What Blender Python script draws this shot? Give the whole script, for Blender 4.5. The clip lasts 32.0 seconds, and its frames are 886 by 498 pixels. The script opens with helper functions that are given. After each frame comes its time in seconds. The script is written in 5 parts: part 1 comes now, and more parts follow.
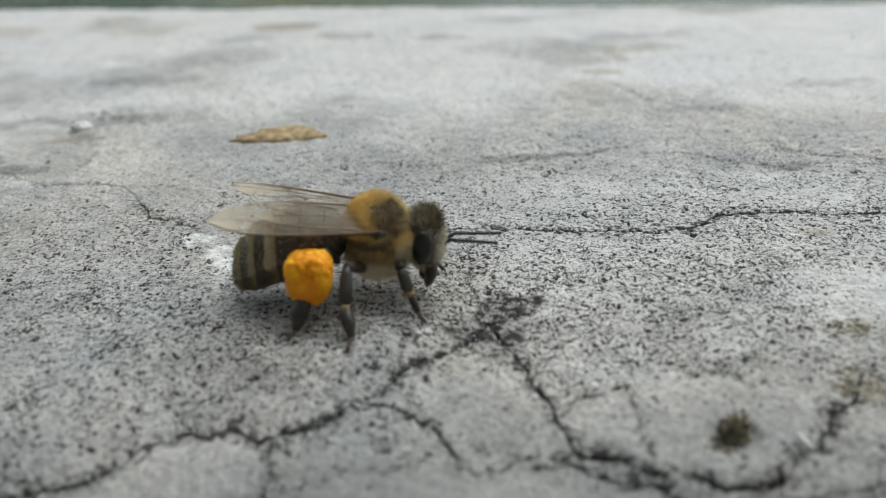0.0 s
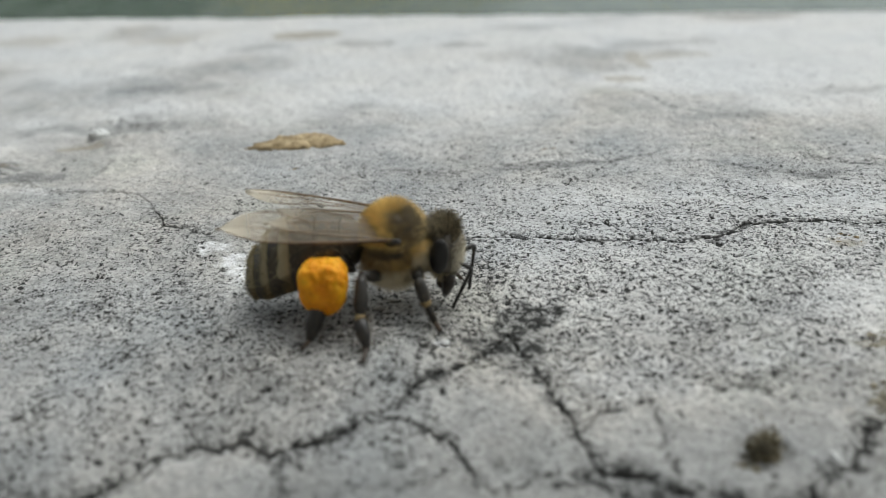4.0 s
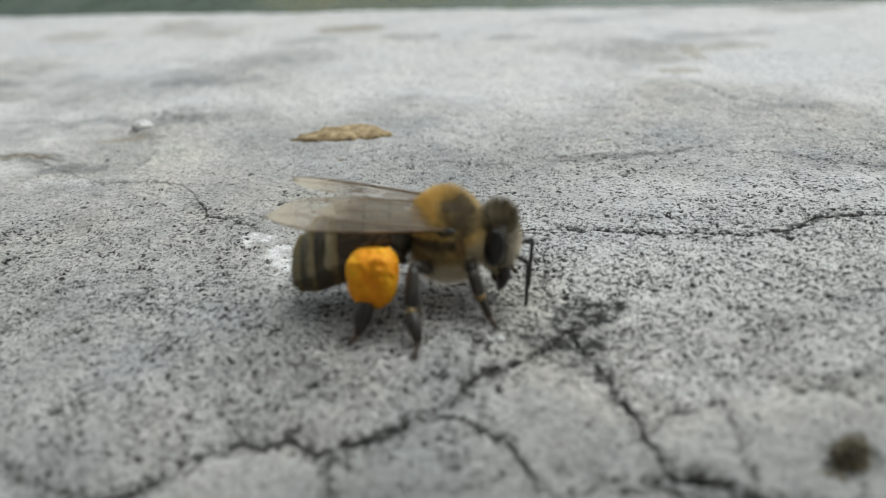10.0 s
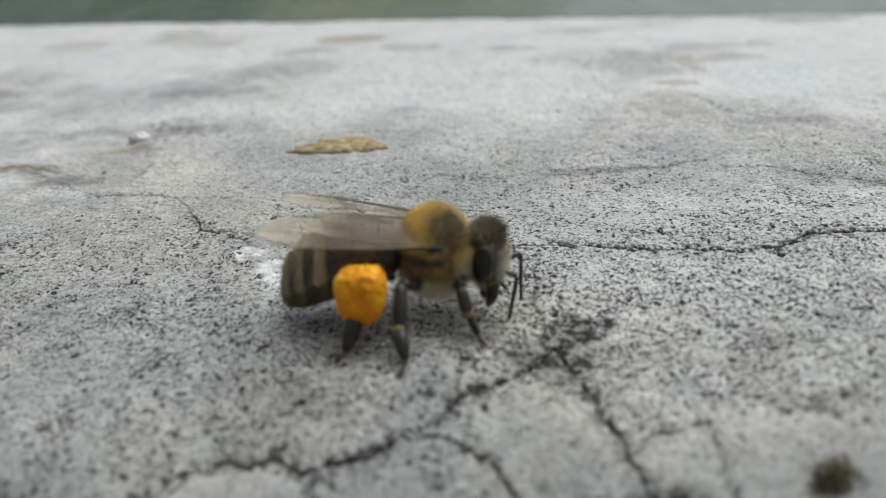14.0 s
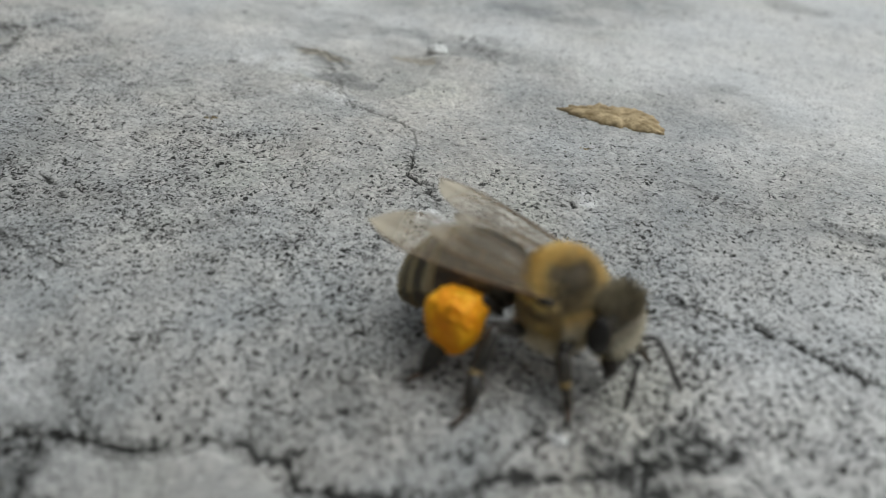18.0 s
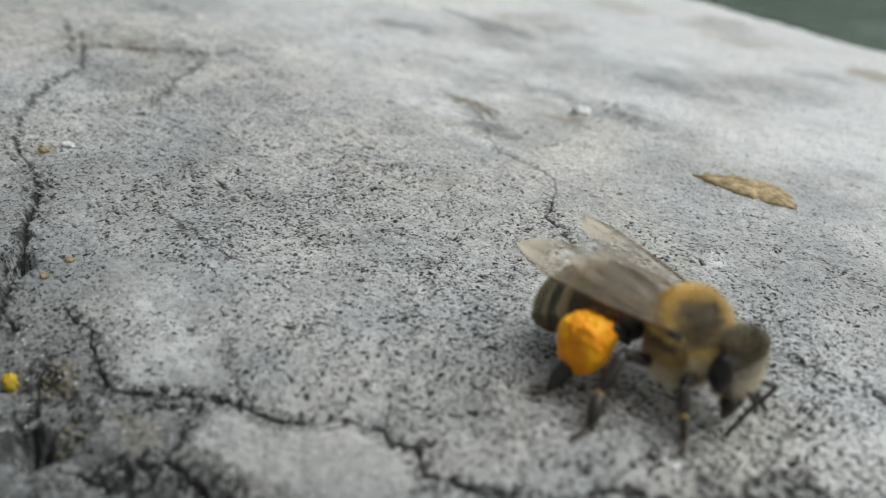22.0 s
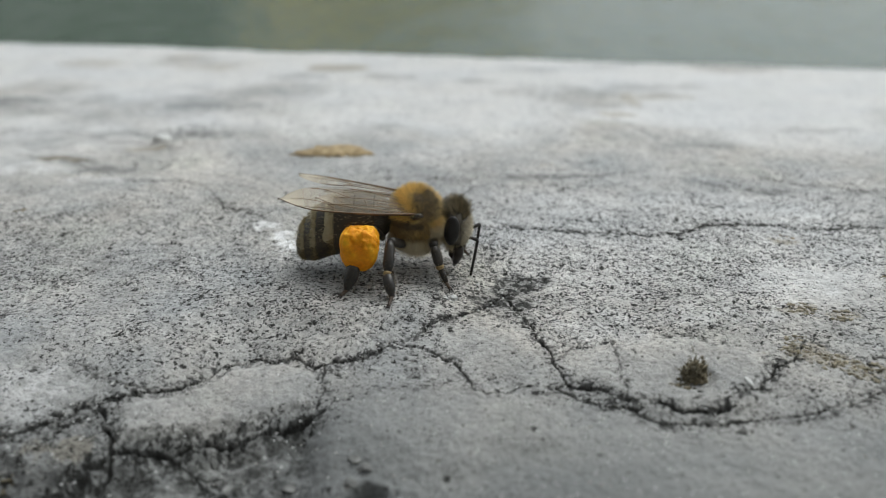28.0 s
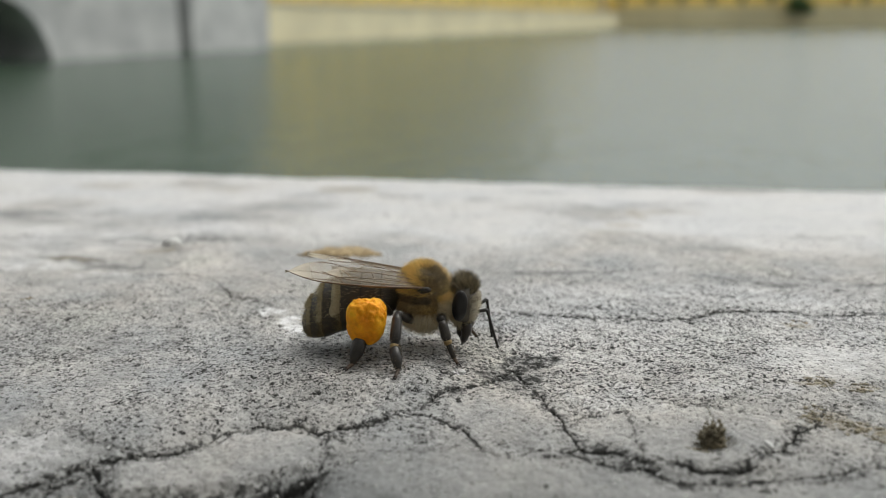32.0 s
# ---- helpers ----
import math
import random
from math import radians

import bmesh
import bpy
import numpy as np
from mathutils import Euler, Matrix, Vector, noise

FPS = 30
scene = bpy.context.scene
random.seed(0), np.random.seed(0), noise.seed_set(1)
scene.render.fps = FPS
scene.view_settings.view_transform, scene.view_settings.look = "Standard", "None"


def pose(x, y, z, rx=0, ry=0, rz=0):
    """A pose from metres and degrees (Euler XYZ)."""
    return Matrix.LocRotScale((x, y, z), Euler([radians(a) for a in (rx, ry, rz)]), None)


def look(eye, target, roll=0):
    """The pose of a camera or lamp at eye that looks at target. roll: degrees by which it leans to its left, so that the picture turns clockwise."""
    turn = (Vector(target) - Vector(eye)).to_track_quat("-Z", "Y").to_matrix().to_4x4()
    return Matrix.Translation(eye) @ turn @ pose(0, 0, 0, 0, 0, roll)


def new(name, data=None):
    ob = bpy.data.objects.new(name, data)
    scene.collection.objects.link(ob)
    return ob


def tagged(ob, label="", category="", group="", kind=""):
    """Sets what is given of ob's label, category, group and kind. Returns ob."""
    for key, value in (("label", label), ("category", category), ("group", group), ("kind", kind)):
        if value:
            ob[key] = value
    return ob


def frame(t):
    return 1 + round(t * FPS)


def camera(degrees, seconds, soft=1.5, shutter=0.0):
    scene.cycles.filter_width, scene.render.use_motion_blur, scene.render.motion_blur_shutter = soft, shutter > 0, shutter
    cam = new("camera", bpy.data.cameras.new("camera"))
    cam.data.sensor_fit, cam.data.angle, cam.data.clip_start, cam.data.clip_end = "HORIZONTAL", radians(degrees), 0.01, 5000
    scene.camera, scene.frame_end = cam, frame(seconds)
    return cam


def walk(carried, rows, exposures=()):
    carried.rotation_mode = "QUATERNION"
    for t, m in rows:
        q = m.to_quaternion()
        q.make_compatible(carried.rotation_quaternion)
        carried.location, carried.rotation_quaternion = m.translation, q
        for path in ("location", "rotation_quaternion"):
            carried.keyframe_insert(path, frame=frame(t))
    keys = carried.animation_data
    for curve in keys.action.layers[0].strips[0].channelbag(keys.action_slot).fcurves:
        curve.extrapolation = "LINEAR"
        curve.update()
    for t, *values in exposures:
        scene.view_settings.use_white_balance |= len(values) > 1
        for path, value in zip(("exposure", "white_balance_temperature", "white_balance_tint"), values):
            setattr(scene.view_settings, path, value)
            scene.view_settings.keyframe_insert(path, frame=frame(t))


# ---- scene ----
# all lengths of the small world are written in millimetres and brought to metres by MM
MM = 0.001
cam = camera(50.65, 32.0, soft=1.0, shutter=0.0)
cam.data.dof.use_dof = True
cam.data.dof.focus_distance = 68 * MM
cam.data.dof.aperture_fstop = 35.0
# seconds, x, y, z (mm), tilt, lean, turn (degrees)
PATH = (
    (0.0, -0.15, -58.46, 30.56, 62.94, -2.25, -1.14),
    (0.5, -0.13, -58.33, 30.27, 63.31, -2.34, -0.95),
    (1.0, -0.19, -58.04, 30.21, 63.35, -2.54, -0.33),
    (1.5, -0.06, -58.26, 30.25, 63.41, -2.47, -0.74),
    (2.0, 0.08, -57.98, 30.17, 63.50, -2.53, -0.59),
    (2.5, 0.14, -57.76, 30.01, 63.65, -2.55, -0.41),
    (4.5, 0.01, -56.56, 29.40, 63.67, -3.02, 1.21),
    (5.0, -0.97, -55.88, 28.79, 64.18, -3.72, 2.65),
    (5.5, -0.78, -55.75, 28.67, 64.10, -3.62, 2.58),
    (6.0, -0.06, -56.29, 28.51, 63.70, -3.19, 1.51),
    (6.5, -0.30, -56.07, 28.46, 63.76, -3.32, 1.90),
    (7.0, -0.17, -56.22, 28.09, 63.33, -3.12, 1.56),
    (7.5, -0.73, -55.47, 27.89, 63.33, -3.53, 2.57),
    (8.0, -0.72, -55.22, 27.91, 63.57, -3.53, 2.62),
    (8.5, -0.76, -55.32, 28.00, 63.66, -3.46, 2.41),
    (9.0, -0.79, -55.02, 27.98, 63.85, -3.45, 2.73),
    (9.5, -0.65, -55.00, 27.85, 63.89, -3.56, 2.81),
    (10.0, -0.89, -54.89, 27.92, 63.92, -3.54, 2.95),
    (10.5, -0.89, -54.61, 27.78, 64.02, -3.55, 3.11),
    (11.0, -0.90, -54.49, 27.67, 64.02, -3.62, 3.18),
    (11.5, -0.90, -54.60, 27.69, 64.03, -3.60, 3.05),
    (12.0, -0.77, -54.55, 27.70, 64.08, -3.64, 3.14),
    (12.5, -0.75, -54.57, 27.71, 64.18, -3.63, 3.15),
    (13.0, -0.79, -54.64, 27.72, 64.26, -3.53, 3.12),
    (13.5, -0.82, -54.69, 27.72, 64.27, -3.54, 3.19),
    (15.5, 7.23, -50.46, 32.61, 64.87, -4.16, 13.03),
    (16.0, 8.44, -43.58, 31.09, 66.12, -3.83, 22.90),
    (16.5, 9.96, -42.13, 30.16, 63.42, -2.22, 25.36),
    (17.0, 8.46, -37.67, 28.62, 61.89, -0.47, 27.28),
    (17.5, 8.24, -35.87, 29.43, 58.08, 0.18, 29.47),
    (18.0, 11.92, -41.45, 31.48, 58.07, 1.00, 31.57),
    (18.5, 16.75, -49.96, 33.39, 57.95, 1.46, 32.58),
    (19.0, 13.89, -48.28, 31.80, 59.13, 0.61, 37.37),
    (19.5, 14.98, -45.40, 33.85, 62.04, 3.36, 36.99),
    (20.0, 13.76, -45.23, 31.77, 61.39, 2.96, 38.64),
    (20.5, 13.72, -45.67, 31.66, 61.63, 3.20, 38.93),
    (21.0, 13.77, -46.78, 31.49, 62.11, 4.08, 39.04),
    (21.5, 13.46, -46.68, 31.40, 62.09, 3.97, 39.23),
    (22.0, 13.30, -46.75, 31.33, 62.07, 4.07, 39.24),
    (22.5, 13.73, -47.17, 31.39, 62.48, 3.91, 39.06),
    (23.0, 14.18, -49.97, 31.95, 63.12, 4.01, 38.13),
    (23.5, 14.34, -57.00, 33.53, 62.96, 3.91, 28.48),
    (24.0, 10.61, -61.65, 33.66, 64.12, 1.33, 17.15),
    (24.5, 6.53, -66.33, 33.51, 64.06, 0.49, 8.42),
    (25.0, 4.23, -68.81, 33.39, 64.98, 0.18, 3.71),
    (25.5, 0.15, -71.42, 32.29, 65.31, 0.05, 1.69),
    (27.5, -0.48, -72.14, 31.13, 66.57, -0.04, 0.90),
    (28.0, -0.38, -72.47, 31.11, 66.69, -0.29, 0.63),
    (28.5, -0.28, -72.20, 31.14, 66.84, -0.41, 0.69),
    (29.0, -0.16, -73.29, 31.39, 67.78, -0.35, 0.44),
    (29.5, -0.10, -73.45, 31.35, 68.01, -0.32, 0.38),
    (30.0, 0.33, -72.82, 30.96, 68.09, 0.23, 0.11),
    (30.5, -0.83, -72.73, 29.42, 70.55, 0.08, 1.04),
    (31.0, -1.39, -73.99, 29.57, 73.48, 0.25, 0.25),
    (31.5, -0.65, -73.64, 26.29, 75.24, -0.23, 1.21),
    (32.0, -0.46, -73.94, 25.19, 76.23, -0.27, 1.03),
)
walk(cam, [(t, pose(x * MM, y * MM, z * MM, tilt, 0, turn) @ pose(0, 0, 0, 0, 0, lean))
           for t, x, y, z, tilt, lean, turn in PATH],
     exposures=((0.0, 0.22, 6350, 4.7), (13.5, 0.22, 6350, 4.7), (15.5, 0.22, 6300, 4.5), (17.0, -0.03, 6350, 6), (18.0, 0.0, 6300, 5),
                (19.5, 0.32, 6300, 5), (23.5, 0.27, 6300, 5), (25.0, 0.27, 6250, 5.5), (26.0, 0.28, 6300, 5), (28.0, 0.24, 6300, 5.3), (31.0, 0.23, 6500, 6.2), (32.0, 0.31, 6600, 7)))

# ---- light: an overcast day over a river ----
world = bpy.data.worlds.new("overcast")
scene.world = world
world.use_nodes = True
wn = world.node_tree.nodes
wl = world.node_tree.links
sky = wn.new("ShaderNodeTexSky")
sky.sky_type = "NISHITA"
sky.sun_disc = False
sky.sun_elevation = radians(62)
sky.sun_rotation = radians(50)
sky.air_density, sky.dust_density, sky.ozone_density = 1.0, 3.0, 1.0
grey = wn.new("ShaderNodeHueSaturation")
grey.inputs["Saturation"].default_value = 0.17
wl.new(sky.outputs["Color"], grey.inputs["Color"])
wl.new(grey.outputs["Color"], wn["Background"].inputs["Color"])
wn["Background"].inputs["Strength"].default_value = 0.15
sun_data = bpy.data.lights.new("sun", "SUN")
sun_data.energy, sun_data.angle, sun_data.color = 0.6, radians(50), (1.0, 0.98, 0.95)
sun = new("sun", sun_data)
sun.matrix_world = look((0.77, 0.64, 1.88), (0, 0, 0))


# ---- materials ----
def material(name, base=(0.5, 0.5, 0.5), rough=0.6, metal=0.0, spec=0.5):
    mat = bpy.data.materials.new(name)
    mat.use_nodes = True
    b = mat.node_tree.nodes["Principled BSDF"]
    b.inputs["Base Color"].default_value = (*base, 1)
    b.inputs["Roughness"].default_value = rough
    b.inputs["Metallic"].default_value = metal
    b.inputs["Specular IOR Level"].default_value = spec
    return mat, mat.node_tree.nodes, mat.node_tree.links, b


def noise_node(n, l, scale, detail=4.0, rough=0.55, stretch=None, dist=0.0):
    """Noise in object space, scale in cycles per metre."""
    co = n.new("ShaderNodeTexCoord")
    nz = n.new("ShaderNodeTexNoise")
    nz.inputs["Scale"].default_value = scale
    nz.inputs["Detail"].default_value = detail
    nz.inputs["Roughness"].default_value = rough
    nz.inputs["Distortion"].default_value = dist
    if stretch:
        mp = n.new("ShaderNodeMapping")
        mp.inputs["Scale"].default_value = stretch
        l.new(co.outputs["Object"], mp.inputs["Vector"])
        l.new(mp.outputs["Vector"], nz.inputs["Vector"])
    else:
        l.new(co.outputs["Object"], nz.inputs["Vector"])
    return nz.outputs["Fac"]


def ramp(n, l, fac, stops):
    r = n.new("ShaderNodeValToRGB")
    els = r.color_ramp.elements
    while len(els) < len(stops):
        els.new(0.5)
    for e, (p, c) in zip(els, stops):
        e.position = p
        e.color = (*c, 1) if len(c) == 3 else c
    l.new(fac, r.inputs["Fac"])
    return r.outputs["Color"]


def mix(n, l, a, b, fac, mode="MIX"):
    m = n.new("ShaderNodeMix")
    m.data_type, m.blend_type = "RGBA", mode
    for sock, v in ((m.inputs["A"], a), (m.inputs["B"], b), (m.inputs["Factor"], fac)):
        if isinstance(v, bpy.types.NodeSocket):
            l.new(v, sock)
        elif isinstance(v, tuple):
            sock.default_value = (*v, 1)
        else:
            sock.default_value = v
    return m.outputs["Result"]


def bump(n, l, height, strength, distance, b):
    bp = n.new("ShaderNodeBump")
    bp.inputs["Strength"].default_value = strength
    bp.inputs["Distance"].default_value = distance
    l.new(height, bp.inputs["Height"])
    l.new(bp.outputs["Normal"], b.inputs["Normal"])


def attribute(n, name, out="Fac"):
    a = n.new("ShaderNodeAttribute")
    a.attribute_name = name
    return a.outputs[out]


def mottled(name, dark, light, scale, rough=0.6, relief=0.0, spec=0.5, low=0.35, high=0.65):
    """A surface with grain and larger stains between two colours."""
    mat, n, l, b = material(name, light, rough, 0, spec)
    fine, wide = noise_node(n, l, scale, 5), noise_node(n, l, scale / 7, 3)
    c1 = ramp(n, l, fine, ((low, dark), (high, light)))
    c2 = ramp(n, l, wide, ((0.3, (0.75, 0.75, 0.75)), (0.7, (1, 1, 1))))
    l.new(mix(n, l, c1, c2, 1.0, "MULTIPLY"), b.inputs["Base Color"])
    if relief:
        bump(n, l, fine, 0.6, relief, b)
    return mat


def calc(n, l, op, a, b=0.0, c=0.0, clamp=False):
    m = n.new("ShaderNodeMath")
    m.operation, m.use_clamp = op, clamp
    for sock, v in zip(m.inputs, (a, b, c)):
        if isinstance(v, bpy.types.NodeSocket):
            l.new(v, sock)
        else:
            sock.default_value = v
    return m.outputs[0]


def pit_layer(n, l, scale, dens, most, crisp):
    """Scattered ragged pits, about one to a cell, more and larger where dens is high."""
    co = n.new("ShaderNodeTexCoord")
    nz = n.new("ShaderNodeTexNoise")
    nz.inputs["Scale"].default_value, nz.inputs["Detail"].default_value = scale * 1.1, 2.0
    l.new(co.outputs["Object"], nz.inputs["Vector"])
    shift = n.new("ShaderNodeVectorMath")
    shift.operation = "MULTIPLY_ADD"
    l.new(nz.outputs["Color"], shift.inputs[0])
    shift.inputs[1].default_value = (2.4 / scale, 2.4 / scale, 0)
    l.new(co.outputs["Object"], shift.inputs[2])
    vo = n.new("ShaderNodeTexVoronoi")
    vo.voronoi_dimensions = "2D"
    vo.inputs["Scale"].default_value = scale
    l.new(shift.outputs[0], vo.inputs["Vector"])
    rgb = n.new("ShaderNodeSeparateColor")
    l.new(vo.outputs["Color"], rgb.inputs[0])
    size = calc(n, l, "MINIMUM", calc(n, l, "MULTIPLY", calc(n, l, "SUBTRACT", dens, rgb.outputs[0]), 0.9), most)
    return calc(n, l, "MULTIPLY", calc(n, l, "SUBTRACT", size, vo.outputs["Distance"]), crisp, clamp=True)


def stone_material():
    """Weathered cement: pale skin, grey-blue wash, black growth in pits and joints."""
    mat, n, l, b = material("weathered_cement", (0.5, 0.5, 0.48), 0.9, 0, 0.25)
    fine = noise_node(n, l, 2600, 4, 0.6)
    mid = noise_node(n, l, 160, 4, 0.6)
    wide = noise_node(n, l, 28, 4, 0.6)
    skin = ramp(n, l, mid, ((0.3, (0.43, 0.435, 0.43)), (0.5, (0.525, 0.52, 0.507)), (0.72, (0.61, 0.60, 0.58))))
    wash = ramp(n, l, wide, ((0.35, (0.82, 0.84, 0.855)), (0.5, (0.98, 0.98, 0.97)), (0.62, (1.0, 0.98, 0.945))))
    grain = ramp(n, l, fine, ((0.30, (0.60, 0.60, 0.60)), (0.47, (0.93, 0.93, 0.93)), (0.68, (1.17, 1.17, 1.17))))
    c = mix(n, l, mix(n, l, skin, wash, 1.0, "MULTIPLY"), grain, 1.0, "MULTIPLY")
    tinge = ramp(n, l, noise_node(n, l, 75, 5, 0.62), ((0.34, (0.965, 0.985, 1.005)), (0.46, (1.0, 1.0, 1.0)), (0.55, (1.015, 0.997, 0.978)), (0.64, (0.98, 0.985, 0.945))))
    c = mix(n, l, c, tinge, 1.0, "MULTIPLY")
    blotch = ramp(n, l, noise_node(n, l, 700, 4, 0.65), ((0.34, (0.84, 0.84, 0.84)), (0.52, (1.01, 1.01, 1.01)), (0.66, (1.11, 1.11, 1.10))))
    c = mix(n, l, c, blotch, 1.0, "MULTIPLY")
    # these two masks also carry painted shade at the near edge, light beyond
    c = mix(n, l, c, (0.19, 0.195, 0.193), attribute(n, "stain_and_shade"))
    c = mix(n, l, c, (0.87, 0.87, 0.865), attribute(n, "chalk_and_light"))
    c = mix(n, l, c, (0.30, 0.25, 0.16), attribute(n, "ochre"))
    # growth thins out and gathers again from place to place
    drift = calc(n, l, "MULTIPLY_ADD", noise_node(n, l, 380, 3, 0.6), 2.0, -0.12)
    dens = calc(n, l, "MULTIPLY", attribute(n, "growth"), calc(n, l, "MAXIMUM", drift, 0.06))
    coarse = pit_layer(n, l, 2100, calc(n, l, "MULTIPLY", dens, 0.88), 0.34, 10.0)
    small = pit_layer(n, l, 4000, calc(n, l, "MULTIPLY_ADD", dens, 0.95, 0.18), 0.42, 7.0)
    pits = calc(n, l, "MAXIMUM", calc(n, l, "MULTIPLY", coarse, 0.97), calc(n, l, "MULTIPLY", small, 0.68))
    c = mix(n, l, c, (0.034, 0.033, 0.031), pits)
    dots = ramp(n, l, noise_node(n, l, 1500, 2, 0.5), ((0.71, (0, 0, 0)), (0.74, (0.9, 0.9, 0.9))))
    c = mix(n, l, c, (0.05, 0.05, 0.047), dots)
    c = mix(n, l, c, (0.035, 0.035, 0.032), attribute(n, "pit"))
    c = mix(n, l, c, (0.032, 0.032, 0.030), attribute(n, "crack"))
    l.new(c, b.inputs["Base Color"])
    bump(n, l, calc(n, l, "SUBTRACT", fine, pits), 0.8, 0.0003, b)
    return mat


STONE = stone_material()


# ---- the cracked coping ----
TABLE = np.random.RandomState(7).rand(256 * 256).astype(np.float32)


def lattice(ix, iy, seed):
    return TABLE[(((iy + 31 * seed) & 255) << 8) | ((ix + 57 * seed) & 255)]


def grain(x, y, cell, seed=0):
    """Smooth value noise from 0 to 1."""
    u, v = x / cell, y / cell
    iu, iv = np.floor(u).astype(np.int32), np.floor(v).astype(np.int32)
    fu, fv = (u - iu).astype(np.float32), (v - iv).astype(np.float32)
    fu, fv = fu * fu * (3 - 2 * fu), fv * fv * (3 - 2 * fv)
    a, b = lattice(iu, iv, seed), lattice(iu + 1, iv, seed)
    c, d = lattice(iu, iv + 1, seed), lattice(iu + 1, iv + 1, seed)
    return (a * (1 - fu) + b * fu) * (1 - fv) + (c * (1 - fu) + d * fu) * fv


def layers(x, y, cell, seed=0, octaves=4, keep=0.5):
    total, weight, amp = 0.0, 0.0, 1.0
    for k in range(octaves):
        total = total + amp * grain(x + 17.3 * k, y - 9.1 * k, cell / 2 ** k, seed + k)
        weight += amp
        amp *= keep
    return total / weight


def ease(v, a, b):
    q = np.clip((v - a) / (b - a), 0, 1)
    return q * q * (3 - 2 * q)


CRACKS = []


def crack(width, depth, *way):
    CRACKS.append((width, depth, way))


# the long crack under the bee, from the broken corner to the dark knot before its head
crack(0.40, 1.0, (-38.3, -26.2), (-36.2, -26.4))
crack(0.42, 1.0, (-35.7, -23.6), (-34.6, -23.6), (-32.4, -23.6), (-30.8, -24.3), (-29.2, -25.2), (-27.3, -25.6), (-25.5, -24.8), (-24.2, -24.3), (-23.8, -23.4), (-21.4, -22.5))
crack(0.34, 0.8, (-25.3, -26.4), (-24.2, -25.5), (-23.8, -24.5), (-22.3, -23.7))
crack(0.50, 1.0, (-25.3, -24.5), (-24.1, -24.0), (-23.8, -23.3), (-22.8, -23.0), (-22.2, -22.5), (-20.9, -22.2), (-19.2, -21.7), (-17.8, -21.2), (-16.3, -20.2))
crack(0.44, 1.0, (-16.3, -20.2), (-15.5, -19.0), (-14.6, -18.6), (-13.4, -18.2), (-12.3, -18.6), (-11.2, -18.0), (-10.3, -18.7), (-9.5, -19.2), (-9.0, -18.9),
      (-7.9, -18.6), (-6.4, -18.3), (-5.5, -17.7), (-4.3, -17.0))
crack(0.36, 0.8, (-4.3, -17.0), (-3.4, -16.1), (-2.5, -15.3), (-1.8, -14.3), (-0.5, -13.5), (0.6, -12.7), (1.5, -12.0), (2.4, -11.2), (3.1, -10.2), (3.9, -8.8))
crack(0.60, 0.3, (0.9, -12.2), (2.3, -11.0), (3.4, -9.8), (5.2, -8.2), (6.2, -6.9))
crack(0.32, 0.7, (-4.0, -16.9), (-2.4, -17.0), (-1.5, -17.9), (-0.4, -18.9), (0.5, -20.6), (1.0, -22.2), (1.7, -23.3), (2.8, -22.7), (4.0, -21.7), (5.6, -21.6), (6.9, -21.6))
crack(0.36, 0.9, (3.9, -10.6), (4.2, -11.9), (4.8, -13.4), (5.2, -15.0), (5.7, -16.6), (6.0, -17.8), (6.3, -19.2), (6.8, -20.4), (6.9, -21.3))
crack(0.46, 1.0, (6.9, -21.4), (8.1, -21.9), (8.9, -22.4), (9.8, -23.2), (10.8, -23.7), (11.7, -23.9), (12.7, -24.5), (13.5, -24.9), (15.3, -24.9),
      (16.1, -24.7), (16.4, -23.9), (17.3, -22.9), (18.0, -23.1), (18.8, -22.5), (19.5, -21.3), (20.4, -20.0), (21.2, -19.5), (22.1, -19.1))
crack(0.40, 0.5, (22.1, -19.1), (22.9, -17.6), (23.4, -16.4), (24.2, -17.6))
crack(0.36, 0.8, (6.2, -21.8), (7.2, -22.8), (8.5, -23.7), (9.8, -24.1), (10.6, -24.5), (11.1, -25.2), (11.9, -25.7), (13.1, -25.9), (14.4, -25.9),
      (15.2, -26.2), (16.3, -25.9), (17.8, -25.7), (19.4, -25.6), (20.7, -25.3), (22.4, -24.8), (23.8, -24.2), (25.8, -23.1), (33, -21))
crack(0.20, 0.4, (6.6, -18.6), (7.0, -18.0), (7.9, -17.0), (8.9, -16.4))
crack(0.20, 0.4, (10.6, -16.3), (10.5, -18.7), (10.5, -21.2), (10.5, -23.4))
crack(0.22, 0.3, (14.4, -15.7), (16.2, -16.0), (17.1, -17.6), (18.4, -17.0))
crack(0.24, 0.4, (3.1, -2.2), (2.6, -4.2), (2.8, -6.7), (3.2, -8.7))
crack(0.42, 0.8, (-0.3, 3.5), (1.8, 3.6), (5.0, 3.6), (7.1, 3.2), (9.0, 2.5), (11.0, 2.2), (13.0, 1.9), (14.9, 1.6), (17.0, 1.4), (18.7, 1.7), (20.1, 2.4),
      (21.5, 3.7), (23.6, 3.5), (26.0, 3.3), (28.1, 3.3), (29.6, 2.8), (32.4, 2.8), (40, 3.6), (48, 5))
